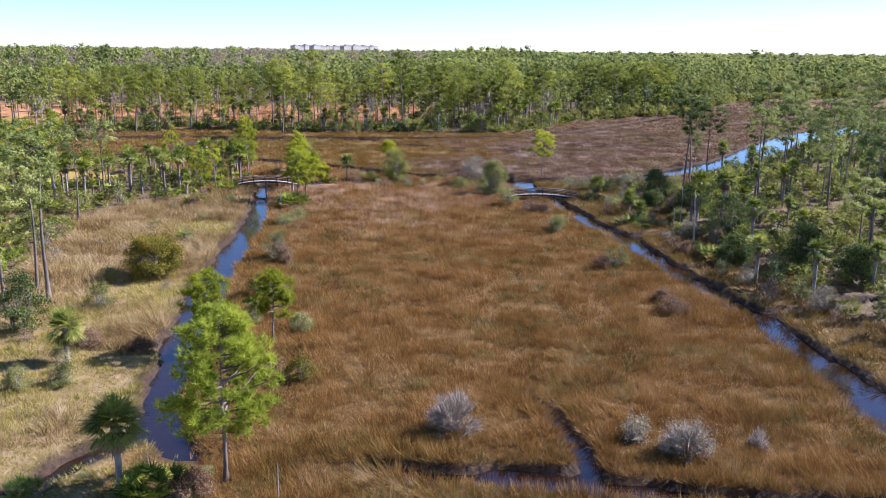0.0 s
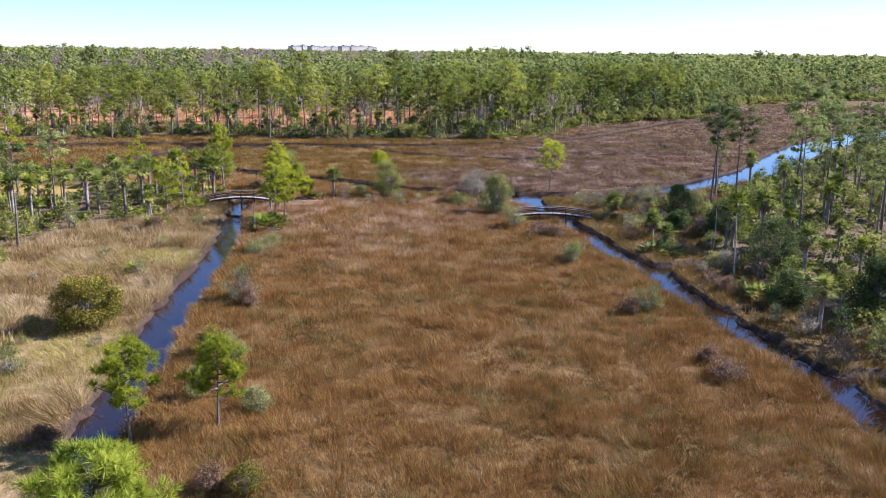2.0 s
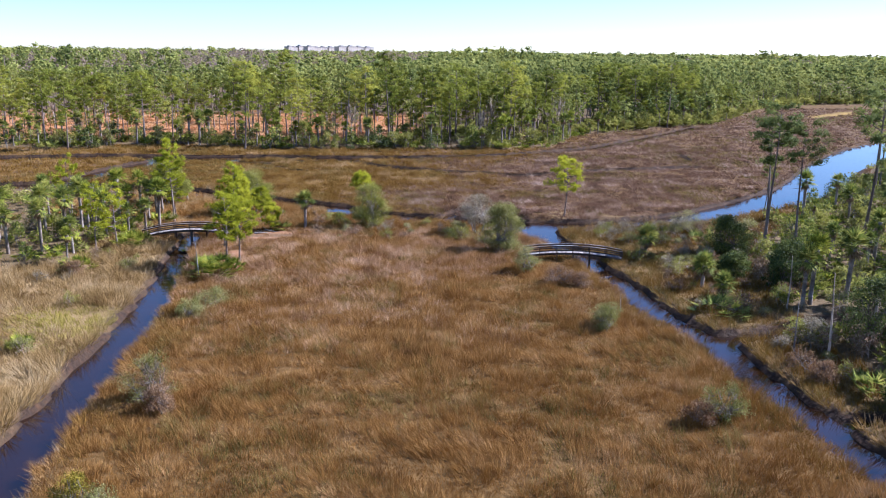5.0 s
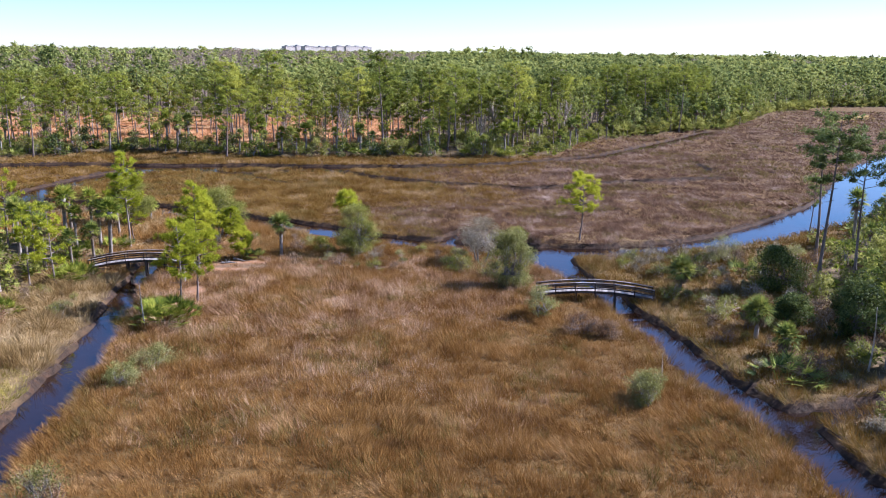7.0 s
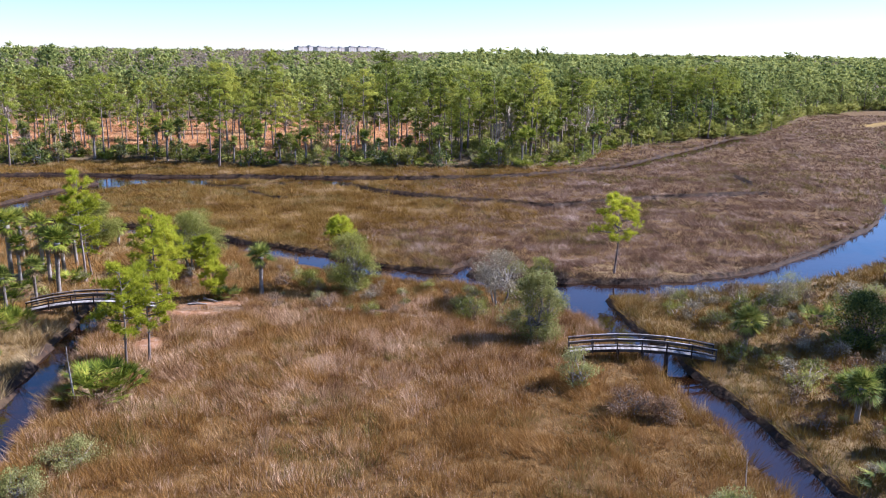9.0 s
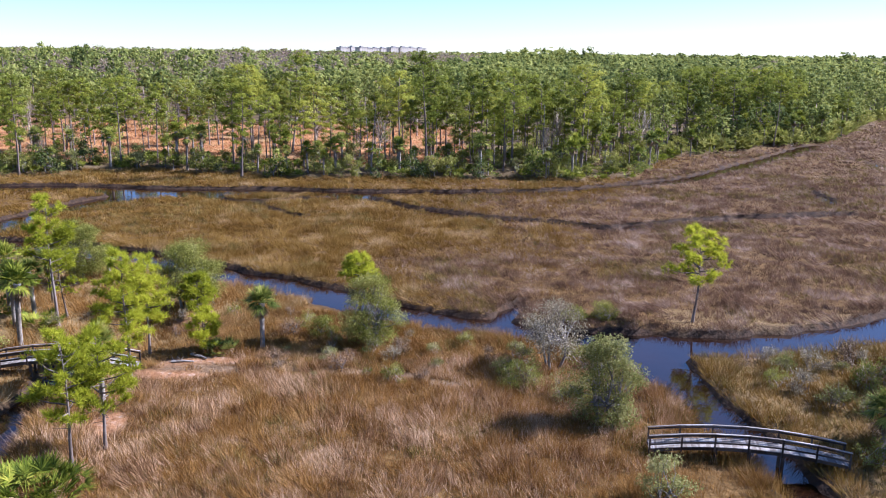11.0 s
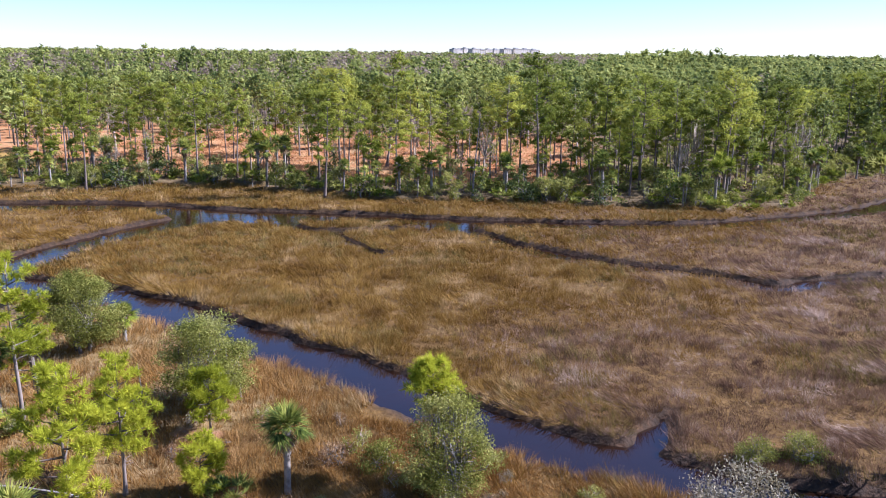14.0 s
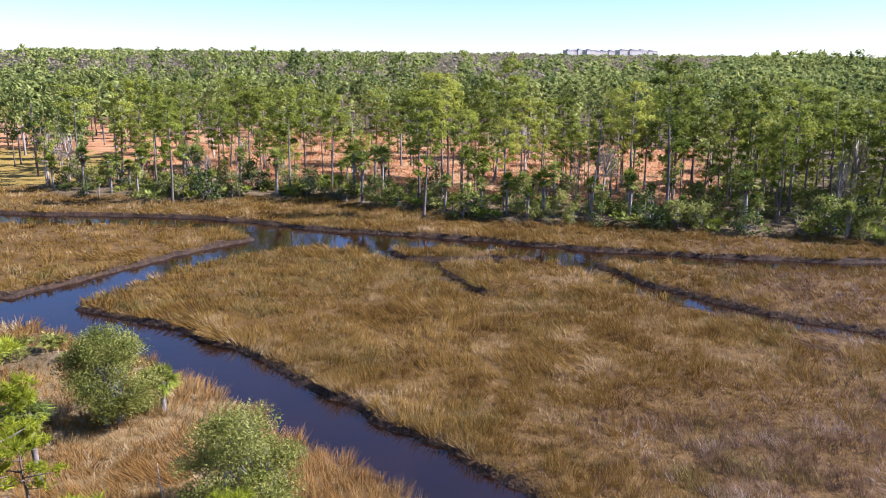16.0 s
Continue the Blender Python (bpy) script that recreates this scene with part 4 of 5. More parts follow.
lone_pine(-29.6, 179.4, 5.4, 3.4, 9, 0.3, "young pine in front of a grey-green oak")
lone_pine(21.6, 185.4, 10.2, 7.4, 11, 0.46, "lone open-crowned pine on the marsh edge", 13, 26, 20)
lone_pine(-12.6, 177.2, 8.7, 3.2, 12, 0.7, "pine top rising out of a wax myrtle")
lone_pine(-43.4, 177.2, 13.8, 5.0, 13, 0.42, "bright pine on the bank beyond the footbridge")

place(build_palm(5.8, 21, 62, 1.35, 26, FROND, 21, True), -20.8, 47.4, 20, "green cabbage palm with shaggy trunk by the canal mouth", "palm", "cabbage palms")
place(build_palm(4.4, 22, 54, 1.25, 18, FROND, 19, True), -34.2, 69.4, 80, "short cabbage palm in dry meadow grass", "palm", "cabbage palms")
place(build_palm(5.7, 23, 50, 1.15, 16, FROND, 19, True), -21.3, 173.5, 10, "lone cabbage palm on the river bank", "palm", "cabbage palms")
place(build_palm(3.7, 24, 38, 0.95, 18, BLADE, 15, True), -47.0, 196.0, 50, "cabbage palm with brown skirt against an oak", "palm", "cabbage palms")
place(build_palm(6.3, 25, 36, 1.05, 18, FROND, 13, True), -46.6, 178.7, 120, "cabbage palm with a heavy dead skirt", "palm", "cabbage palms")
place(build_palm(4.1, 26, 52, 1.1, 34, FROND, 17, True), 32.2, 142.1, 70, "cabbage palm on the creek's shaded bank", "palm", "cabbage palms")
place(build_palm(3.7, 27, 52, 1.2, 30, FROND, 17, True), 29.2, 158.4, 0, "low cabbage palm at the footbridge's end", "palm", "cabbage palms")
place(build_palm(3.0, 28, 46, 1.0, 26, FROND, 17, True), 33.2, 137.4, 15, "low cabbage palm among bank grass", "palm", "cabbage palms")
place(build_palm(2.8, 29, 44, 1.0, 20, BLADE, 17, True), 33.0, 145.5, 140, "low bright cabbage palm among shrubs", "palm", "cabbage palms")
place(build_palm(6.0, 39, 40, 1.15, 20, FROND, 13, True), -30.6, 160.4, 60, "shaggy cabbage palm at the footbridge", "palm", "cabbage palms")
place(build_palm(6.8, 30, 36, 1.0, 16, FROND, 13, True), -56.1, 187.2, 60, "tall cabbage palm beside the river wood", "palm", "cabbage palms")
place(build_palmetto(3.4, 4.6, 31, 120), -27.7, 145.2, 0, "bright yellow-green palmetto clump by the canal", "palmetto", "palmetto clumps")
place(build_palmetto(2.8, 4.2, 32, 80), -43.6, 159.5, 0, "green palmetto clump below the footbridge", "palmetto", "palmetto clumps")
place(build_palmetto(2.0, 3.8, 33, 44), -45.1, 177.0, 0, "low palmetto clump under palms", "palmetto", "palmetto clumps")
place(build_palmetto(1.8, 2.6, 34, 40, FROND), -24.6, 171.8, 0, "dark small palmetto on the sandy path", "palmetto", "palmetto clumps")
place(build_palmetto(2.2, 3.4, 35, 46), -45.8, 146.5, 0, "bright palmetto clump at the meadow's edge", "palmetto", "palmetto clumps")
place(build_palmetto(2.4, 3.4, 36, 70, BLADE), -18.3, 46.6, 0, "dark palmetto below a pine", "palmetto", "palmetto clumps")
place(build_palmetto(1.5, 2.2, 37, 50, FROND), -26.5, 46.4, 0, "dark palmetto at the canal mouth", "palmetto", "palmetto clumps")
place(build_palmetto(1.6, 2.0, 38, 36), -39.0, 119.0, 0, "small bright palmetto in meadow grass", "palmetto", "palmetto clumps")

oak = lambda x, y, h, w, seed, leafmat, label, **k: place(build_broadleaf("oak_tree", h, w, seed, leafmat, OAKBARK, **k), x, y, 0, label, "tree", "bank oaks")
oak(-49.3, 193.0, 7.6, 8.0, 41, OAKLEAF, "rounded grey-green oak on the river bank", low=0.2, puffs=76, leaves=340, size=0.16, stems=4, twig=1)
oak(-32.4, 184.0, 7.5, 8.0, 42, OAKLEAF, "spreading grey-green oak with bare twigs", low=0.2, puffs=72, leaves=340, size=0.16, stems=4, twig=2)
oak(-11.2, 175.6, 7.2, 6.2, 43, OAKLEAF, "upright grey-green wax myrtle tree", low=0.08, puffs=56, leaves=260, size=0.16, stems=5, twig=4)
oak(5.9, 171.3, 6.3, 6.8, 44, PALELEAF, "pale silvery-grey thin-leaved tree on the bank", low=0.3, puffs=50, leaves=110, size=0.15, stems=3, twig=8)
oak(9.3, 160.3, 7.1, 5.9, 45, MYRTLE, "grey-green thick-leaved tree near the footbridge", low=0.1, puffs=56, leaves=260, size=0.16, stems=4, twig=1)


shrub = lambda x, y, h, w, seed, leafmat, label, **k: place(build_broadleaf("shrub", h, w, seed, leafmat, k.pop("bark", OAKBARK), **k), x, y, 0, label, "shrub", "marsh shrubs")
few = dict(low=0.05, puffs=25, leaves=130, size=0.12, stems=5)
shrub(-36.3, 97.6, 5.4, 7.4, 51, GOLDLEAF, "wide golden-green juniper in the meadow", low=0.06, puffs=52, leaves=330, size=0.2, stems=6)
shrub(-42.4, 77.5, 6.0, 5.2, 52, CEDARLEAF, "dark green juniper at the meadow's edge", low=0.04, puffs=50, leaves=110, size=0.2, stems=4)
shrub(-12.4, 66.0, 2.2, 2.6, 53, GOLDLEAF, "small golden-green juniper in the rush", **few)
shrub(-14.8, 66.6, 1.8, 2.4, 54, RUSTLEAF, "leafless reddish brush heap", **few, twig=8)
shrub(-37.8, 84.9, 2.9, 3.7, 55, MYRTLE, "grey-green wax myrtle in dry grass", **few, twig=4)
shrub(-22.8, 107.7, 3.9, 5.0, 56, MYRTLE, "grey straggling bush on the canal bank", **few, twig=16)
shrub(-21.4, 105.6, 2.2, 3.0, 57, RUSTLEAF, "brown half-bare bush on the canal bank", **few, twig=12)
shrub(-25.0, 133.5, 1.8, 4.6, 58, MYRTLE, "low grey-green bush in the rush", **few)
shrub(-26.2, 129.3, 2.0, 3.4, 59, MYRTLE, "low grey-green bush in the rush", **few)
shrub(22.6, 105.4, 3.2, 4.0, 60, MYRTLE, "grey bush with bare twigs by the creek", **few, twig=12)
shrub(20.6, 104.6, 2.0, 2.6, 61, RUSTLEAF, "dry brown bush by the creek", **few, twig=10)
shrub(17.7, 127.2, 2.7, 3.6, 62, MYRTLE, "grey-green bush at the creek's edge", **few, twig=5)
shrub(-35.4, 62.9, 2.0, 2.4, 63, MYRTLE, "grey-green bush in meadow sedge", **few)
shrub(-32.3, 64.1, 2.0, 2.9, 64, MYRTLE, "grey bush with bare twigs in meadow sedge", **few, twig=8)
shrub(-19.2, 89.5, 2.8, 3.2, 65, MYRTLE, "grey-green bush beside a golden one", **few, twig=4)
shrub(-21.6, 90.8, 3.0, 3.0, 66, GOLDLEAF, "golden-leaved bush beside a grey one", **few, twig=4)
shrub(-22.9, 108.6, 2.2, 3.6, 67, RUSTLEAF, "brown dry bush in the rush", **few, twig=8)
shrub(-45.0, 143.6, 2.2, 3.0, 68, RUSTLEAF, "rusty dry bush at the wood's edge", **few, twig=8)
shrub(11.5, 148.4, 3.5, 3.6, 69, MYRTLE, "dense grey-green bush beside the footbridge", low=0.05, puffs=28, leaves=100, size=0.15, stems=5)
shrub(15.1, 143.4, 2.3, 4.6, 70, RUSTLEAF, "tangled rusty brown bush by the creek", **few, twig=16)
shrub(17.6, 142.2, 1.6, 2.8, 71, RUSTLEAF, "low tangled brown brush by the creek", **few, twig=12)
shrub(17.4, 126.2, 2.4, 3.4, 72, MYRTLE, "grey-green bush in the rush", **few, twig=3)
shrub(39.6, 174.2, 3.4, 5.4, 73, MYRTLE, "grey-green bush on the river's south bank", **few, twig=3)
shrub(-16.4, 178.2, 1.8, 3.6, 74, OAKLEAF, "low dark bush under a wax myrtle", **few)
shrub(3.0, 167.0, 2.0, 4.6, 75, OAKLEAF, "low dark thicket on the bank", **few, twig=6)
shrub(7.0, 164.5, 2.4, 4.6, 76, MYRTLE, "dark thicket below the trees", **few, twig=8)
shrub(12.2, 185.6, 1.8, 3.6, 77, OAKLEAF, "dark low thicket at the marsh edge", **few, twig=4)
shrub(9.0, 184.8, 1.5, 3.0, 78, OAKLEAF, "dark low thicket at the marsh edge", **few, twig=6)
shrub(-20.0, 81.0, 2.6, 2.6, 79, MYRTLE, "grey-green bush under small pines", **few, twig=3)
shrub(-14.6, 78.6, 2.0, 2.6, 80, MYRTLE, "grey bush under small pines", **few, twig=6)
juniper = lambda x, y, h, w, seed, label: place(build_broadleaf("juniper", h, w, seed, CEDARLEAF, BARK, low=0.03, puffs=60, leaves=160, size=0.2, stems=4), x, y, 0, label, "shrub", "dark junipers")
juniper(42.8, 141.8, 5.2, 6.2, 81, "rounded dark green juniper beside the creek wood")
juniper(42.3, 120.5, 6.9, 6.8, 82, "tall dark green juniper under pines")
juniper(41.0, 159.6, 5.3, 7.2, 83, "wide dark green juniper near the river")
juniper(44.8, 148.0, 4.2, 5.0, 84, "dark green juniper in the shade")
juniper(47.0, 104.0, 6.0, 6.0, 85, "dark green juniper at the wood's edge")
juniper(50.0, 96.0, 5.0, 5.6, 86, "dark green juniper at the wood's edge")
for x, y, h in ((38.5, 98, 6.0), (40.5, 133, 6.5), (44, 115, 7), (43, 92, 6.5)):
    place(build_palm(h, int(h * 10 + x), 34, 1.1, 14, FROND, 11), x, y, x * 9, "cabbage palm at the east wood's edge", "palm", "cabbage palms")
juniper(38.8, 107.0, 4.6, 5.0, 87, "dark green juniper on the creek bank")
juniper(37.2, 145.5, 3.6, 4.4, 88, "low dark green juniper on the creek bank")
shrub(36.8, 121.6, 2.6, 4.4, 89, PALELEAF, "pale half-bare bush on the creek bank", **few, twig=14)
shrub(33.8, 113.0, 1.8, 3.2, 90, RUSTLEAF, "tangled dry brush on the creek bank", **few, twig=12)
shrub(41.5, 86.0, 2.6, 4.2, 95, PALELEAF, "pale grey bush on the creek bank", **few, twig=10)
shrub(25.5, 86.4, 1.5, 4.2, 190, RUSTLEAF, "rusty tangled brush in the rush", **few, twig=16)
shrub(25.2, 90.4, 1.3, 3.0, 191, RUSTLEAF, "rusty tangled brush in the rush", **few, twig=12)
shrub(-33.8, 73.5, 1.4, 3.4, 96, RUSTLEAF, "dry brown brush in meadow grass", **few, twig=8)
shrub(-28.6, 72.2, 1.2, 2.8, 97, RUSTLEAF, "dry brown brush by the canal", **few, twig=8)
shrub(-41.0, 96.0, 1.8, 2.6, 98, MYRTLE, "grey bush under a juniper", **few, twig=6)
shrub(-16.2, 46.8, 1.6, 3.0, 99, RUSTLEAF, "dead brush heap below a pine", **few, twig=14)
place(build_dead_bush(3.8, 5.2, 91, 5200), 0.6, 56.4, 0, "bleached grey leafless bush in the rush", "bush", "bare bushes")
place(build_dead_bush(3.4, 4.6, 92, 3200, PALELEAF), 17.4, 53.4, 0, "bleached bush with pale lichen and leaves", "bush", "bare bushes")
place(build_dead_bush(2.2, 2.4, 93, 500, PALELEAF), 14.2, 55.6, 0, "small pale half-bare bush in the rush", "bush", "bare bushes")
place(build_dead_bush(1.8, 2.1, 94, 1200), 23.0, 54.8, 0, "small rusty bare bush in the rush", "bush", "bare bushes")
for sx, sy, sh, seed in ((36.4, 117.8, 8.5, 1), (33.8, 119.0, 5.5, 2), (38.6, 132.5, 6.0, 3), (20.1, 131.8, 2.4, 5), (-29.6, 143.8, 4.6, 2), (-30.6, 186.5, 4.0, 3), (-38.2, 184.4, 3.0, 5), (-10.6, 47.2, 2.2, 7), (-43.2, 66.0, 9.0, 4)):
    place(build_snag(sh, seed), sx, sy, seed * 40, "weathered bare dead trunk standing", "dead tree", "dead trunks")


def driftwood(x, y, turn, seed):
    rng = np.random.RandomState(seed)
    root = new("fallen_log")
    k = 0.62
    s = Soup()
    s.tube(np.array([(-1.6, 0, 0.16), (0, 0.15, 0.2), (1.7, -0.1, 0.15)]) * k, [0.1, 0.11, 0.06], 8)
    for i in range(6):
        p = np.array([rng.uniform(-1.2, 1.6) * k, 0, 0.12])
        s.tube([p, p + [rng.normal(0, 0.5), rng.normal(0, 0.5), rng.uniform(0.05, 0.5)]], [0.035, 0.01], 5)
    part("trunk", s.mesh("trunk", OAKBARK), root)
    place(root, x, y, turn, "bleached grey fallen log on sand", "log", "fallen logs")


driftwood(-27.4, 169.0, 10, 1)
driftwood(-26.3, 170.2, -25, 2)
driftwood(-28.8, 178.6, 30, 3)

# ---- woods ----
rng = np.random.RandomState(7)
TALL = Nursery([(lambda s=s, b=b, w=w: build_pine(20, w, 300 + s, b, 11, 8, 24, NEEDLE, 0.26, 0.74, False, 1.0, True), 20) for s, b, w in ((0, 0.5, 7.6), (1, 0.42, 6.6), (2, 0.58, 8.4), (3, 0.36, 6.8), (4, 0.52, 6.0), (5, 0.46, 8.8), (6, 0.6, 6.8), (7, 0.34, 6.2))], "tall slender pine with a domed green crown", "tree", "pine wood trees")
MIDPINE = Nursery([(lambda s=s, b=b, w=w: build_pine(11, w, 380 + s, b, 8, 8, 17, NEEDLE, 0.22, 0.9, False, 1.0, True), 11) for s, b, w in ((0, 0.3, 4.8), (1, 0.4, 4.2), (2, 0.22, 4.4), (3, 0.46, 5.2))], "half-grown pine among taller ones", "tree", "half-grown pines in the wood")
HIGHPINE = Nursery([(lambda s=s, b=b, w=w: build_pine(20, w, 360 + s, b, 11, 11, 20, EASTNEEDLE, 0.17, 0.8, False, 0.9, True), 20) for s, b, w in ((0, 0.54, 7.6), (1, 0.6, 6.6), (2, 0.48, 8.2), (3, 0.56, 6.4))], "tall pine with long bare stem and domed high crown", "tree", "pines of the east wood")
LOWPINE = Nursery([(lambda s=s, b=b, w=w: build_pine(10, w, 340 + s, b, 8, 11, 15, YOUNG, 0.12, 1.2, True, 0.74), 10) for s, b, w in ((0, 0.38, 5.0), (1, 0.3, 5.4), (2, 0.45, 4.6))], "bright yellow-green young pine in the bank wood", "tree", "young pines in the west wood")
PALMS = Nursery([(lambda s=s: build_palm(7, 400 + s, 34, 1.2, 14, BLADE if s in (1, 3) else FROND, 11), 7) for s in range(5)], "cabbage palm with a round green head", "palm", "cabbage palms at the wood's edge")
SAWS = Nursery([(lambda s=s: build_palmetto(2, 3.4, 420 + s, 30, (FROND, BLADE)[s % 2]), 2) for s in range(4)], "green palmetto clump under trees", "palmetto", "palmettos under the trees")
SCRUB = Nursery([(lambda s=s: build_broadleaf("understory_shrub", 4, 4.4, 440 + s, (CEDARLEAF, OAKLEAF, MYRTLE, FROND, OAKLEAF)[s], OAKBARK, low=0.05, puffs=15, leaves=38, size=0.36, stems=3), 4) for s in range(5)], "dense green understory shrub", "shrub", "understory shrubs")
GAUNT = Nursery([(lambda s=s: build_snag(14, 460 + s), 14) for s in range(3)], "bare dead tree with pale limbs", "dead tree", "dead trees in the wood")
taken = []


def free(x, y, gap):
    for a, b, g in taken:
        if abs(a - x) < gap and abs(b - y) < gap and (a - x) ** 2 + (b - y) ** 2 < (0.5 * (gap + g)) ** 2:
            return False
    taken.append((x, y, gap))
    return True


def dry(x, y):
    """Off the water, and off the open glade by the river."""
    return float(bank([x], [y])[0]) > 2.0 and not in_oval(x, y, -48, 191.5, 17, 11.5, 20) > 0


# trees that stand out from the wood
for x, y, h in ((-15.6, 289, 27.5), (-54.3, 318, 27), (-55.5, 277, 21.5), (-103, 271.5, 19.5), (-87.7, 288, 20.5), (47.4, 162.4, 21), (52, 162.7, 18), (63.4, 165.3, 22.5), (51.5, 172.4, 18.5), (55.5, 184, 10.6), (-44.7, 87.7, 20), (-45.5, 78, 21.5), (-46.5, 82, 17), (-47.4, 91, 18), (-60, 130.6, 15), (-64.3, 151.3, 14.2)):
    taken.append((x, y, 5))
    (HIGHPINE if y < 190 else TALL).set(x, y, h, rng)
for i in range(15):
    x, y = rng.normal(-50, 6), rng.normal(166, 9)
    if dry(x, y) and west_wood(x, y) > 0 and free(x, y, 2.4):
        PALMS.set(x, y, rng.uniform(5.5, 9), rng)

for x, y, h in ((-45.0, 157.6, 9.5), (-47.9, 157.5, 8.5), (-51.3, 165.6, 8), (-54.3, 168.1, 9), (-43.9, 180.0, 7)):
    if free(x, y, 2.0):
        LOWPINE.set(x, y, h, rng)
for x, y, h in ((-46.9, 175.7, 6.5), (-47.5, 184.0, 6), (-45.4, 163.4, 5.2), (-49.0, 180.9, 5.6)):
    if free(x, y, 2.0):
        PALMS.set(x, y, h, rng)

# low brush on the banks
BRUSH = Nursery([(lambda s=s, m=m: build_broadleaf("brush", 1.6, 2.6, 500 + s, m, OAKBARK if s % 2 else TWIG, low=0.05, puffs=14, leaves=70, size=0.13, stems=5, twig=9), 1.6) for s, m in enumerate((MYRTLE, RUSTLEAF, OAKLEAF, PALELEAF, DEADFROND))], "low tangled brush with bare twigs on the bank", "shrub", "brush on the banks")
for n, x0, x1, y0, y1, low, high in ((330, 22, 52, 80, 178, 0.8, 2.3), (60, -28, 14, 166, 184, 0.7, 1.7), (26, -62, -32, 56, 150, 0.7, 1.6), (22, -46, -28, 140, 186, 0.8, 1.8), (16, -19, 12, 160, 178, 0.8, 1.8)):
    for i in range(n):
        x, y = rng.uniform(x0, x1), rng.uniform(y0, y1)
        if dry(x, y) and not north(x, y) and not (side_of_marsh(x, y) and y < 164) and zones(np.array([x]), np.array([y]))["sand"][0] < 0.3 and (x < 12 or x < np.interp(y, EAST_Y, EAST_X) + 8) and free(x, y, 1.9):
            BRUSH.set(x, y, rng.uniform(low, high), rng)

for i in range(9):
    x, y = rng.uniform(-24, -14.5), rng.uniform(44.5, 51)
    if float(bank([x], [y])[0]) > 0.8 and free(x, y, 1.6):
        BRUSH.set(x, y, rng.uniform(0.5, 1.1), rng)

for i in range(90):
    y = rng.uniform(84, 172)
    x = float(np.interp(y, EAST_Y, EAST_X)) + rng.uniform(-7, 6)
    if dry(x, y) and x > 26 and not north(x, y) and free(x, y, 3.2):
        (SCRUB if rng.rand() < 0.7 else SAWS).set(x, y, rng.uniform(1.6, 3.2), rng)

# north wood's edge: palms, scrub and palmetto under pines
count = dict(palm=0, saw=0, scrub=0)
for i in range(2600):
    x = rng.uniform(-135, 150)
    off = abs(rng.normal(0, 9)) + 0.5
    y = float(np.interp(x, FOREST_X, FOREST_Y)) + off
    if value_noise(x, y, 6, 68) < 0.36 or not dry(x, y):
        continue
    r = rng.rand()
    if r < 0.42 and count["palm"] < 190 and free(x, y, rng.uniform(1.8, 4.5)):
        PALMS.set(x, y, 2.6 + 7 * rng.rand() ** 1.5, rng)
        count["palm"] += 1
    elif r < 0.68 and count["saw"] < 90 and free(x, y, 1.9):
        SAWS.set(x, y, rng.uniform(1.3, 2.6), rng)
        count["saw"] += 1
    elif r >= 0.68 and count["scrub"] < 150 and free(x, y, rng.uniform(1.8, 3.2)):
        SCRUB.set(x, y, rng.uniform(2.2, 6.2), rng)
        count["scrub"] += 1
pines = 0
for i in range(5000):
    x, off = rng.uniform(-140, 130), rng.uniform(1, 46)
    y = float(np.interp(x, FOREST_X, FOREST_Y)) + off
    thin = x < -6 and y < 410
    if pines < 128 and dry(x, y) and (rng.rand() < (0.42 if thin else 0.95)) and value_noise(x, y, 16, 66) > 0.3 and free(x, y, rng.uniform(3.0, 6.6)):
        TALL.set(x, y, (11 if x < -70 else 13) + 11 * rng.rand(), rng)
        pines += 1
pines = 0
for i in range(4000):
    x, off = rng.uniform(-140, 130), 2 + 42 * rng.rand()
    y = float(np.interp(x, FOREST_X, FOREST_Y)) + off
    thin = x < -6 and y < 410
    if pines < 62 and dry(x, y) and rng.rand() < (0.16 if thin else 0.9) and free(x, y, rng.uniform(2.2, 4.4)):
        MIDPINE.set(x, y, 6 + 8 * rng.rand(), rng)
        pines += 1
for i in range(12):
    x = rng.uniform(-140, 60)
    GAUNT.set(x, float(np.interp(x, FOREST_X, FOREST_Y)) + rng.uniform(3, 50), rng.uniform(9, 17), rng)

BARETREE = Nursery([(lambda s=s: build_broadleaf("bare_tree", 12, 7, 480 + s, RUSTLEAF, TWIG, low=0.35, puffs=26, leaves=5, size=0.2, stems=1, twig=12), 12) for s in range(3)], "leafless grey winter tree at the wood's edge", "tree", "bare trees in the wood")
for i in range(16):
    x = rng.uniform(-150, -20) if i < 12 else rng.uniform(0, 60)
    BARETREE.set(x, float(np.interp(x, FOREST_X, FOREST_Y)) + rng.uniform(2, 60), rng.uniform(8, 15), rng)

# east wood between creek and river
pines = 0
for i in range(3000):
    y = 62 + 173 * rng.rand() ** 0.72
    x = float(np.interp(y, EAST_Y, EAST_X)) + rng.uniform(0, 48)
    if not dry(x, y) or not (east_wood(x, y) > 1):
        continue
    r = rng.rand()
    if r < 0.5 and pines < 40 and x > 0.45 * (y - 33) + 4 and east_wood(x, y) > 4 and free(x, y, rng.uniform(3.5, 6.5)):
        HIGHPINE.set(x, y, rng.uniform(12, 20) + 3 * (rng.rand() < 0.3), rng)
        pines += 1
    elif 0.5 < r < 0.62 and east_wood(x, y) > 3 and free(x, y, 3.4):
        PALMS.set(x, y, rng.uniform(3.5, 8), rng)
    elif 0.66 < r < 0.82 and free(x, y, 2.8):
        SCRUB.set(x, y, rng.uniform(1.8, 4.5), rng)
    elif r > 0.93 and free(x, y, 3.4):
        SAWS.set(x, y, rng.uniform(1.2, 2.4), rng)
    if len(taken) > 1150:
        break

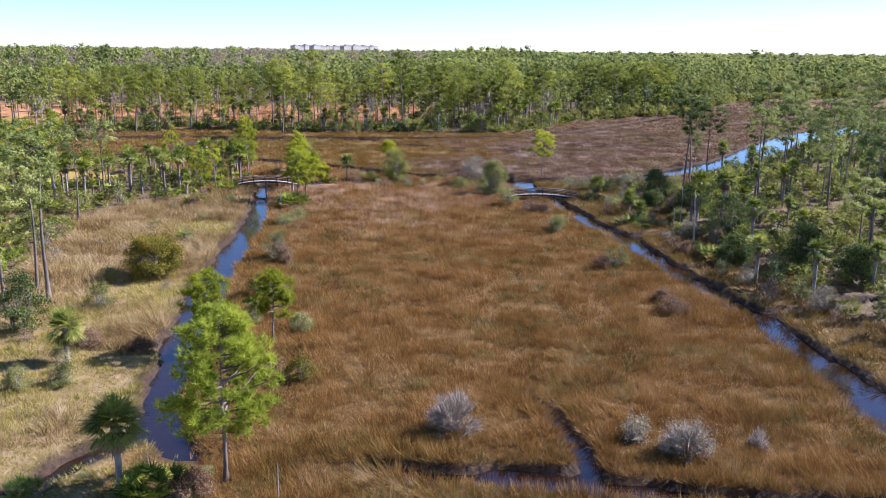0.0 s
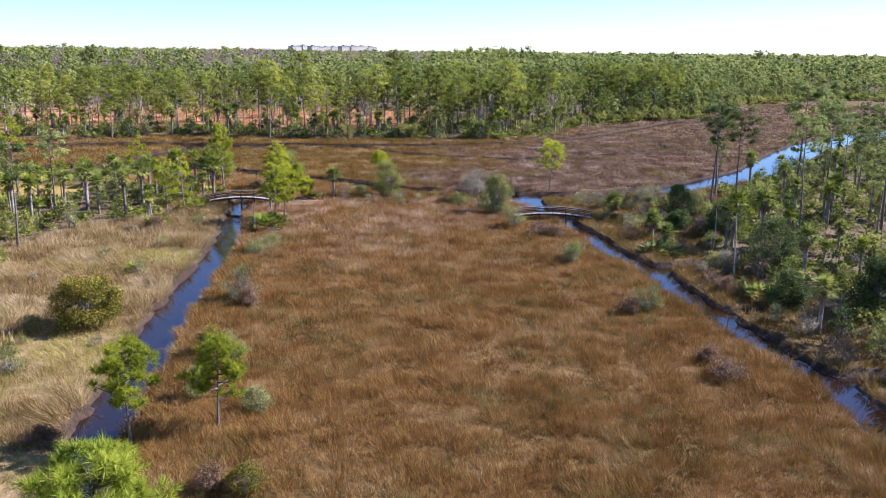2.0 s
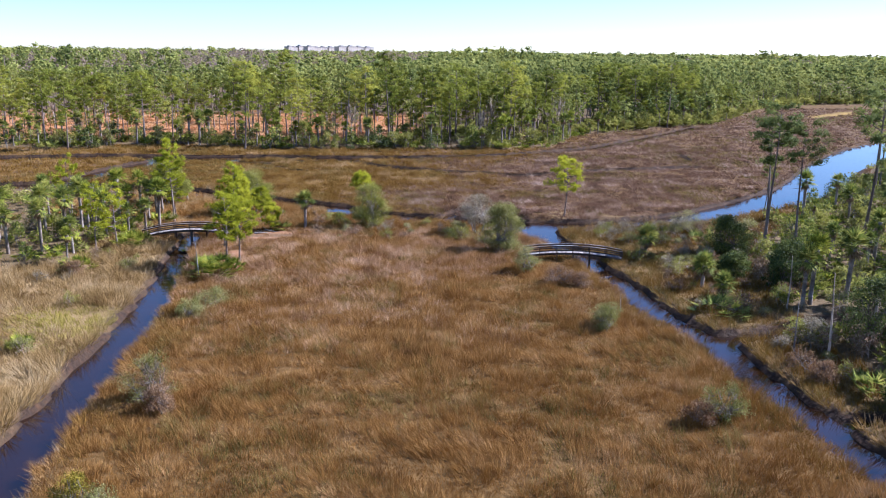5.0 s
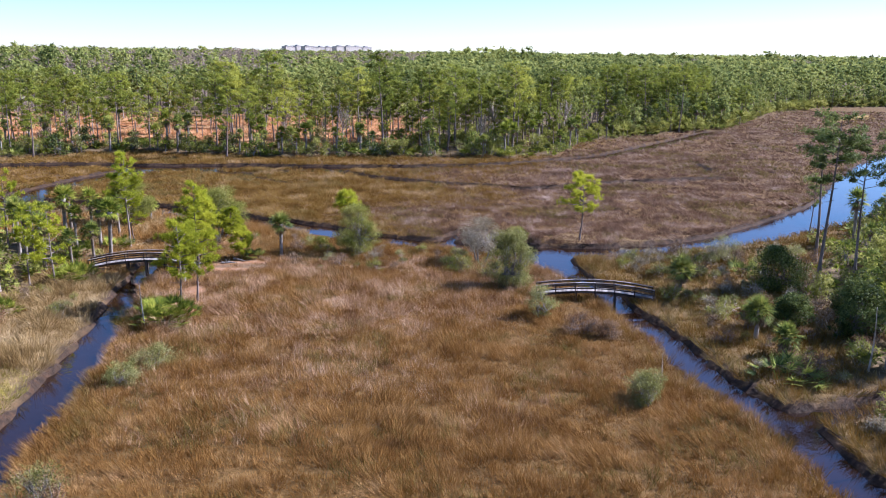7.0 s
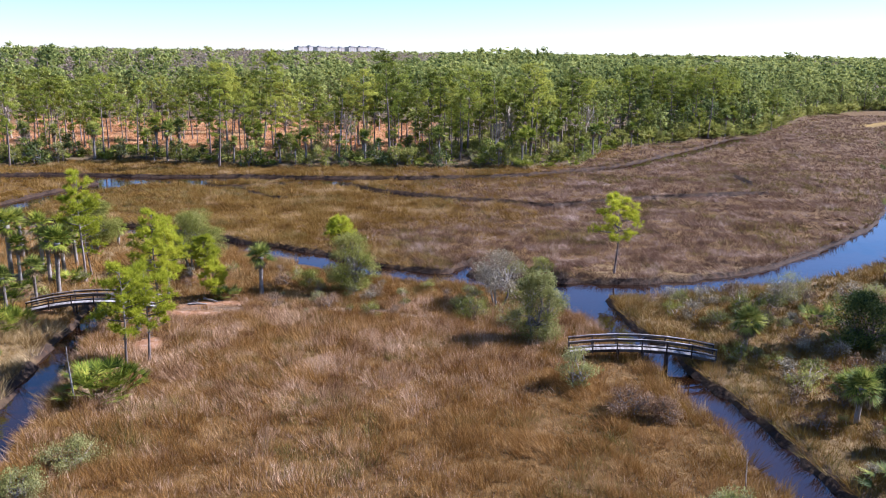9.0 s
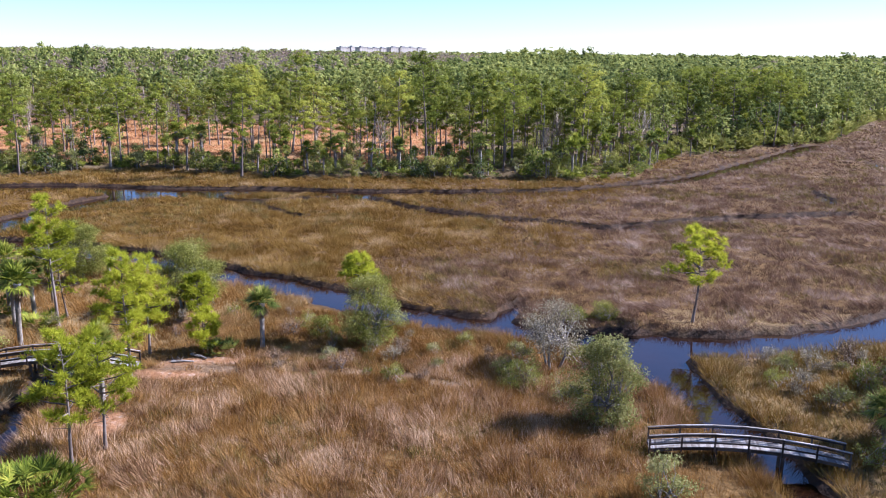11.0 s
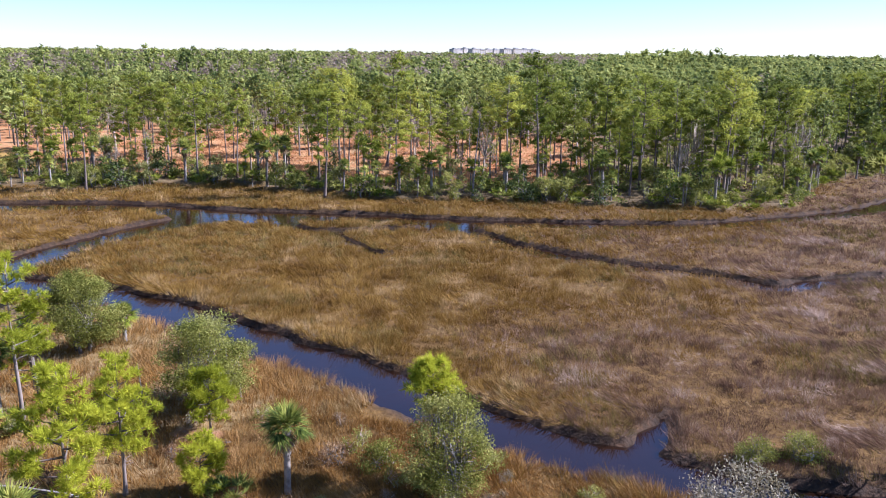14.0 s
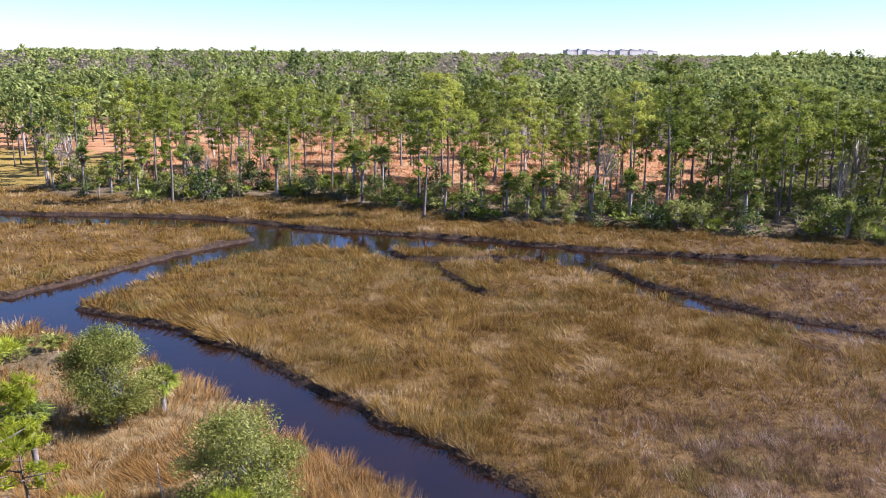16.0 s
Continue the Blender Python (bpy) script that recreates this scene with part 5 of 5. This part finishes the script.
# west wood beyond the meadow
pines = 0
for i in range(3000):
    y = rng.uniform(58, 202)
    x = float(np.interp(y, WEST_Y, WEST_X)) - rng.uniform(0, 62)
    if not dry(x, y) or in_oval(x, y, -84, 176, 20, 12, -10) > 0:
        continue
    r = rng.rand()
    if y > 184 and x > -95:
        continue
    if r < 0.3 and pines < 44 and free(x, y, 5.6):
        if y > 140:
            LOWPINE.set(x, y, rng.uniform(7, 11.5) + (3 if x < -75 else 0), rng)
        else:
            TALL.set(x, y, rng.uniform(12, 19), rng)
        pines += 1
    elif 0.4 < r < 0.6 and y > 140 and free(x, y, 3.2):
        PALMS.set(x, y, rng.uniform(3.5, 8), rng)
    elif 0.6 < r < 0.72 and free(x, y, 3.2):
        SCRUB.set(x, y, rng.uniform(1.8, 4.5), rng)
    elif r > 0.93 and free(x, y, 3.4):
        SAWS.set(x, y, rng.uniform(1.2, 2.6), rng)
    if len(taken) > 1500:
        break


# ---- far woods ----
def kernel(r, soup, c, rad):
    """The shaded heart of one clump."""
    v = np.array([(1, 0, 0), (0, 1, 0), (-1, 0, 0), (0, -1, 0), (0, 0, 1), (0, 0, -1)]) * [rad[0], rad[0], rad[1]] * r.uniform(0.7, 1.15, (6, 1)) + c
    soup.put(v, [(0, 1, 4), (1, 2, 4), (2, 3, 4), (3, 0, 4), (1, 0, 5), (2, 1, 5), (3, 2, 5), (0, 3, 5)])


def crown_pattern(seed, lumps, flakes, size, low, wide, stemmed=True, core=True):
    """A tree one unit high: clumps with ragged flakes in a domed crown, on a bare stem."""
    r = np.random.RandomState(seed)
    s = Soup()
    for i in range(lumps):
        g = (i + r.rand()) / lumps
        z = low + (0.93 - low) * g
        a, q = i * 2.4 + r.normal(0, 0.4), wide * math.sqrt(max(0.03, 1 - max(0, (g - 0.35) / 0.68) ** 2)) * r.uniform(0.35, 0.95) * (lumps > 1)
        c = np.array([math.cos(a) * q, math.sin(a) * q, z])
        rad = (size * r.uniform(0.75, 1.25), size * r.uniform(0.5, 0.8))
        if core:
            kernel(r, s, c, (rad[0] * 0.62, rad[1] * 0.62))
        out = r.normal(size=(flakes, 3)) + [0, 0, 0.35]
        out /= np.linalg.norm(out, axis=1)[:, None]
        way = r.normal(size=(flakes, 3))
        way -= out * (way * out).sum(1)[:, None] * 0.6
        s.blades(c + out * [rad[0], rad[0], rad[1]] * r.uniform(0.55, 1.15, (flakes, 1)), way, size * r.uniform(0.5, 1.0, flakes), size * r.uniform(0.4, 0.7, flakes), r, out + r.normal(0, 0.35, (flakes, 3)))
    n = sum(len(t) for t in s.t)
    if stemmed:
        s.tube([(0, 0, 0), (0, 0, 0.8)], [0.014, 0.006], 3)
    t = np.concatenate(s.t)
    return np.concatenate(s.v), t, np.array([0] * n + [1] * (len(t) - n))


def far_stand(name, label, spots, patterns, mats):
    v, t, c, count = [], [], [], 0
    r = np.random.RandomState(len(spots))
    floor = ground_z([s[0] for s in spots], [s[1] for s in spots])
    for (x, y, h, w), z0 in zip(spots, floor):
        pv, pt, pc = patterns[r.randint(len(patterns))]
        a = r.uniform(0, 6.3)
        ca, sa = math.cos(a) * w, math.sin(a) * w
        q = np.stack([pv[:, 0] * ca - pv[:, 1] * sa + x, pv[:, 0] * sa + pv[:, 1] * ca + y, pv[:, 2] * h + z0], 1)
        v.append(q)
        t.append(pt + count)
        c.append(pc)
        count += len(pv)
    tagged(new(name, mesh_of(name, np.concatenate(v), np.concatenate(t), mats, np.concatenate(c))), label, "trees", kind="stuff")


def scatter(y0, y1, gap, heights, width, keep, seed):
    r = np.random.RandomState(seed)
    out = []
    y = y0
    while y < y1:
        lo, hi = -170 - 0.95 * (y - 147), 60 + 0.62 * y
        for x in np.arange(lo, hi, gap):
            px, py = x + r.uniform(-0.5, 0.5) * gap, y + r.uniform(-0.5, 0.5) * gap
            if not keep(px, py, r):
                continue
            h = r.uniform(*heights) * (0.82 + 0.36 * float(value_noise(px, py, 55, 63)))
            if y0 > 500 and r.rand() < 0.07:
                h *= 1.22
            out.append((px, py, h, width * h * r.uniform(0.75, 1.25)))
        y += gap
    return out


def knoll(x, y):
    return 9 * math.exp(-((x - 50) / 52) ** 4 - ((y - 830) / 70) ** 4)


bare_patch = lambda x, y: value_noise(x, y, 95, 61) > (0.36 if x < -20 else 0.93)
mid = [crown_pattern(70 + i, 13, 17, 0.072, (0.46, 0.54, 0.4)[i % 3], 0.16) for i in range(6)]
bare_pat = [crown_pattern(85 + i, 9, 9, 0.075, 0.45, 0.17, False, False) for i in range(6)]
low_mid = [crown_pattern(80 + i, 6, 12, 0.1, 0.45, 0.15, False) for i in range(6)]
low_far = [crown_pattern(90 + i, 2, 11, 0.17, 0.6, 0.14, False) for i in range(6)]
south = lambda x, y: float(np.interp(x, FOREST_X, FOREST_Y))
near_spots = scatter(260, 520, 8.8, (11, 21), 1.05, lambda x, y, r: y > south(x, y) + 44 + r.uniform(-6, 0) and (r.rand() < (0.28 if (x < -6 and y < 400) else 0.95)) or (y > south(x, y) + 4 and (x < -142 or x > 132) and r.rand() < 0.9) or (x > 22 and y > south(x, y) + 12 and r.rand() < 0.6), 1)
crest_rng = np.random.RandomState(52)
near_spots += [(x, y, h, 0.95 * h) for x, y, h in zip(crest_rng.uniform(-420, -150, 46), crest_rng.uniform(430, 650, 46), crest_rng.uniform(24, 30, 46))]
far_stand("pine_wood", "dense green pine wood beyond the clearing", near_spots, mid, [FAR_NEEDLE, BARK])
edge_low = [crown_pattern(60 + i, 11, 13, 0.1, 0.16, 0.19) for i in range(4)]
low_rng = np.random.RandomState(53)
low_spots = [(x, south(x, 0) + off, h, h * 1.1) for x, off, h in zip(low_rng.uniform(60, 330, 330), low_rng.uniform(4, 44, 330), low_rng.uniform(6, 13, 330))]
low_spots += [(x, south(x, 0) + off, h, h) for x, off, h in zip(low_rng.uniform(-150, 30, 120), low_rng.uniform(46, 110, 120), low_rng.uniform(5, 12, 120)) if south(x, 0) + off > 395 or low_rng.rand() < 0.3]
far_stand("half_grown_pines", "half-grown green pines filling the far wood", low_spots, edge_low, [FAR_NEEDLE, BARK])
mid_spots = [(x, y, min(h, 23.5) + knoll(x, y) + 3 * float(soft(-x, 60, 220)), w) for x, y, h, w in scatter(520, 960, 12, (14, 24), 1.15, lambda x, y, r: y > south(x, y) + 8 and not bare_patch(x, y), 2)]
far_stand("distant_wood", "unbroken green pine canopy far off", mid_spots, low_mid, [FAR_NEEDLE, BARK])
bare_spots = scatter(470, 1300, 17, (18, 24), 1.3, lambda x, y, r: y > south(x, y) + 8 and bool(bare_patch(x, y)), 3)
far_stand("bare_wood", "greyish-brown leafless winter wood far off", bare_spots, bare_pat, [BARE_FAR, BARK])
rim_spots = scatter(960, 2900, 30, (15, 24), 1.6, lambda x, y, r: not (bool(bare_patch(x, y)) and y < 1300), 4)
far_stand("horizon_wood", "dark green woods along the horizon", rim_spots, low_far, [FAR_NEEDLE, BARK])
side_spots = [(x, y, h, w) for x, y, h, w in scatter(40, 330, 8.5, (13, 22), 1.0, lambda x, y, r: ((y < 205 and west_wood(x, y) > 62) or east_wood(x, y) > 48) and y < south(x, y) and dry(x, y), 5)]
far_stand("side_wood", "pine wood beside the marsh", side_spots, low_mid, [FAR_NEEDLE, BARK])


# ---- undergrowth ----
def fan_pattern(seed):
    """A low clump of fans, one unit high."""
    r = np.random.RandomState(seed)
    s = Soup()
    for i in range(11):
        a = r.uniform(0, 6.3)
        frond(s, r, np.array([0.25 * math.cos(a), 0.25 * math.sin(a), 0.0]), a, r.uniform(0.3, 1.4), r.uniform(0.4, 0.7), r.uniform(0.35, 0.5), 7, 0.1)
    t = np.concatenate(s.t)
    return np.concatenate(s.v), t, np.zeros(len(t), int)


def leafy_pattern(seed):
    r = np.random.RandomState(seed)
    s = Soup()
    n = 90
    p = ball(r, n) * [0.55, 0.55, 0.42] + [0, 0, 0.48]
    s.blades(p, r.normal(size=(n, 3)) + [0, 0, 0.3], r.uniform(0.14, 0.26, n), r.uniform(0.1, 0.17, n), r)
    return s.v[0], s.t[0], np.zeros(n, int)


def under(n, seed, box, keep, low, high):
    r = np.random.RandomState(seed)
    out = []
    x, y = r.uniform(box[0], box[1], n), r.uniform(box[2], box[3], n)
    z = zones(x, y)
    ok = (z["wood"] > 0.6) & (z["straw"] < 0.4) & (z["lawn"] < 0.2) & (bank(x, y) > 1.5) & keep(x, y)
    for px, py in zip(x[ok], y[ok]):
        h = r.uniform(low, high)
        out.append((px, py, h, h * r.uniform(0.9, 1.5)))
    return out


fans, leafy = [fan_pattern(i) for i in range(5)], [leafy_pattern(i) for i in range(5)]
far_stand("palmetto_undergrowth", "dense green palmetto undergrowth in the woods", under(3600, 31, (-120, 160, 60, 370), lambda x, y: (east_wood(x, y) < 40) | (y > 200), 1.0, 2.2), fans, [BLADE])
far_stand("shrub_undergrowth", "mixed dull green shrub undergrowth in the woods", under(4800, 32, (-120, 160, 60, 370), lambda x, y: (east_wood(x, y) < 40) | (y > 200), 0.9, 2.6), leafy, [OAKLEAF])
edge_rng = np.random.RandomState(34)
edge_x = edge_rng.uniform(60, 430, 520)
edge_spots = [(x, south(x, 0) + edge_rng.uniform(0.5, 16), h, h * edge_rng.uniform(0.8, 1.3)) for x, h in zip(edge_x, edge_rng.uniform(2.2, 6.5, 520))]
far_stand("edge_scrub", "dense scrub along the far wood's edge", edge_spots, leafy + fans, [OAKLEAF])
far_stand("dry_undergrowth", "rusty dry brush under the trees", under(900, 33, (-120, 120, 60, 330), lambda x, y: y > 0, 0.7, 1.6), leafy, [RUSTLEAF])


# ---- distant buildings ----
def tower_block(x, y, wide, deep, tall, turn, seed):
    """A cream apartment block: stepped wings, roof slabs, rows of recessed windows."""
    r = np.random.RandomState(seed)
    root = new("apartment_building")
    root.matrix_basis = pose(x, y, 0, 0, 0, turn)
    tagged(root, "distant cream apartment building above the trees", "building", "apartment buildings on the horizon")
    wings = 4
    for i in range(wings):
        h = tall * r.uniform(0.86, 1.04)
        cx = (i - (wings - 1) / 2) * wide / wings
        fwd = -r.uniform(0, 6)
        s = Soup()
        s.box((wide / wings, deep, h), Matrix.Translation((cx, fwd, h / 2)))
        part("wall", s.mesh("wall", STUCCO), root)
        s = Soup()
        s.box((wide / wings * 0.98, deep + 1.5, 1.2), Matrix.Translation((cx, fwd, h + 0.6)))
        s.box((wide / wings * 0.3, deep * 0.5, 3.0), Matrix.Translation((cx, fwd, h + 2.7)))
        part("roof", s.mesh("roof", ROOFTILE), root)
        pane = Soup()
        pane.box((1.7, 0.5, 1.3))
        me = pane.mesh("window", PANE)
        for f in range(4):
            for c in range(4):
                ob = part("window", me, root)
                ob.matrix_basis = pose(cx + (c - 1.5) * wide / wings / 4.4, fwd - deep / 2, h - 3 - 3.4 * f)


tower_block(-376, 2560, 105, 22, 35, 46, 1)
tower_block(-276, 2600, 130, 22, 35.5, 44, 2)
tower_block(-470, 2700, 80, 22, 33.5, 48, 3)
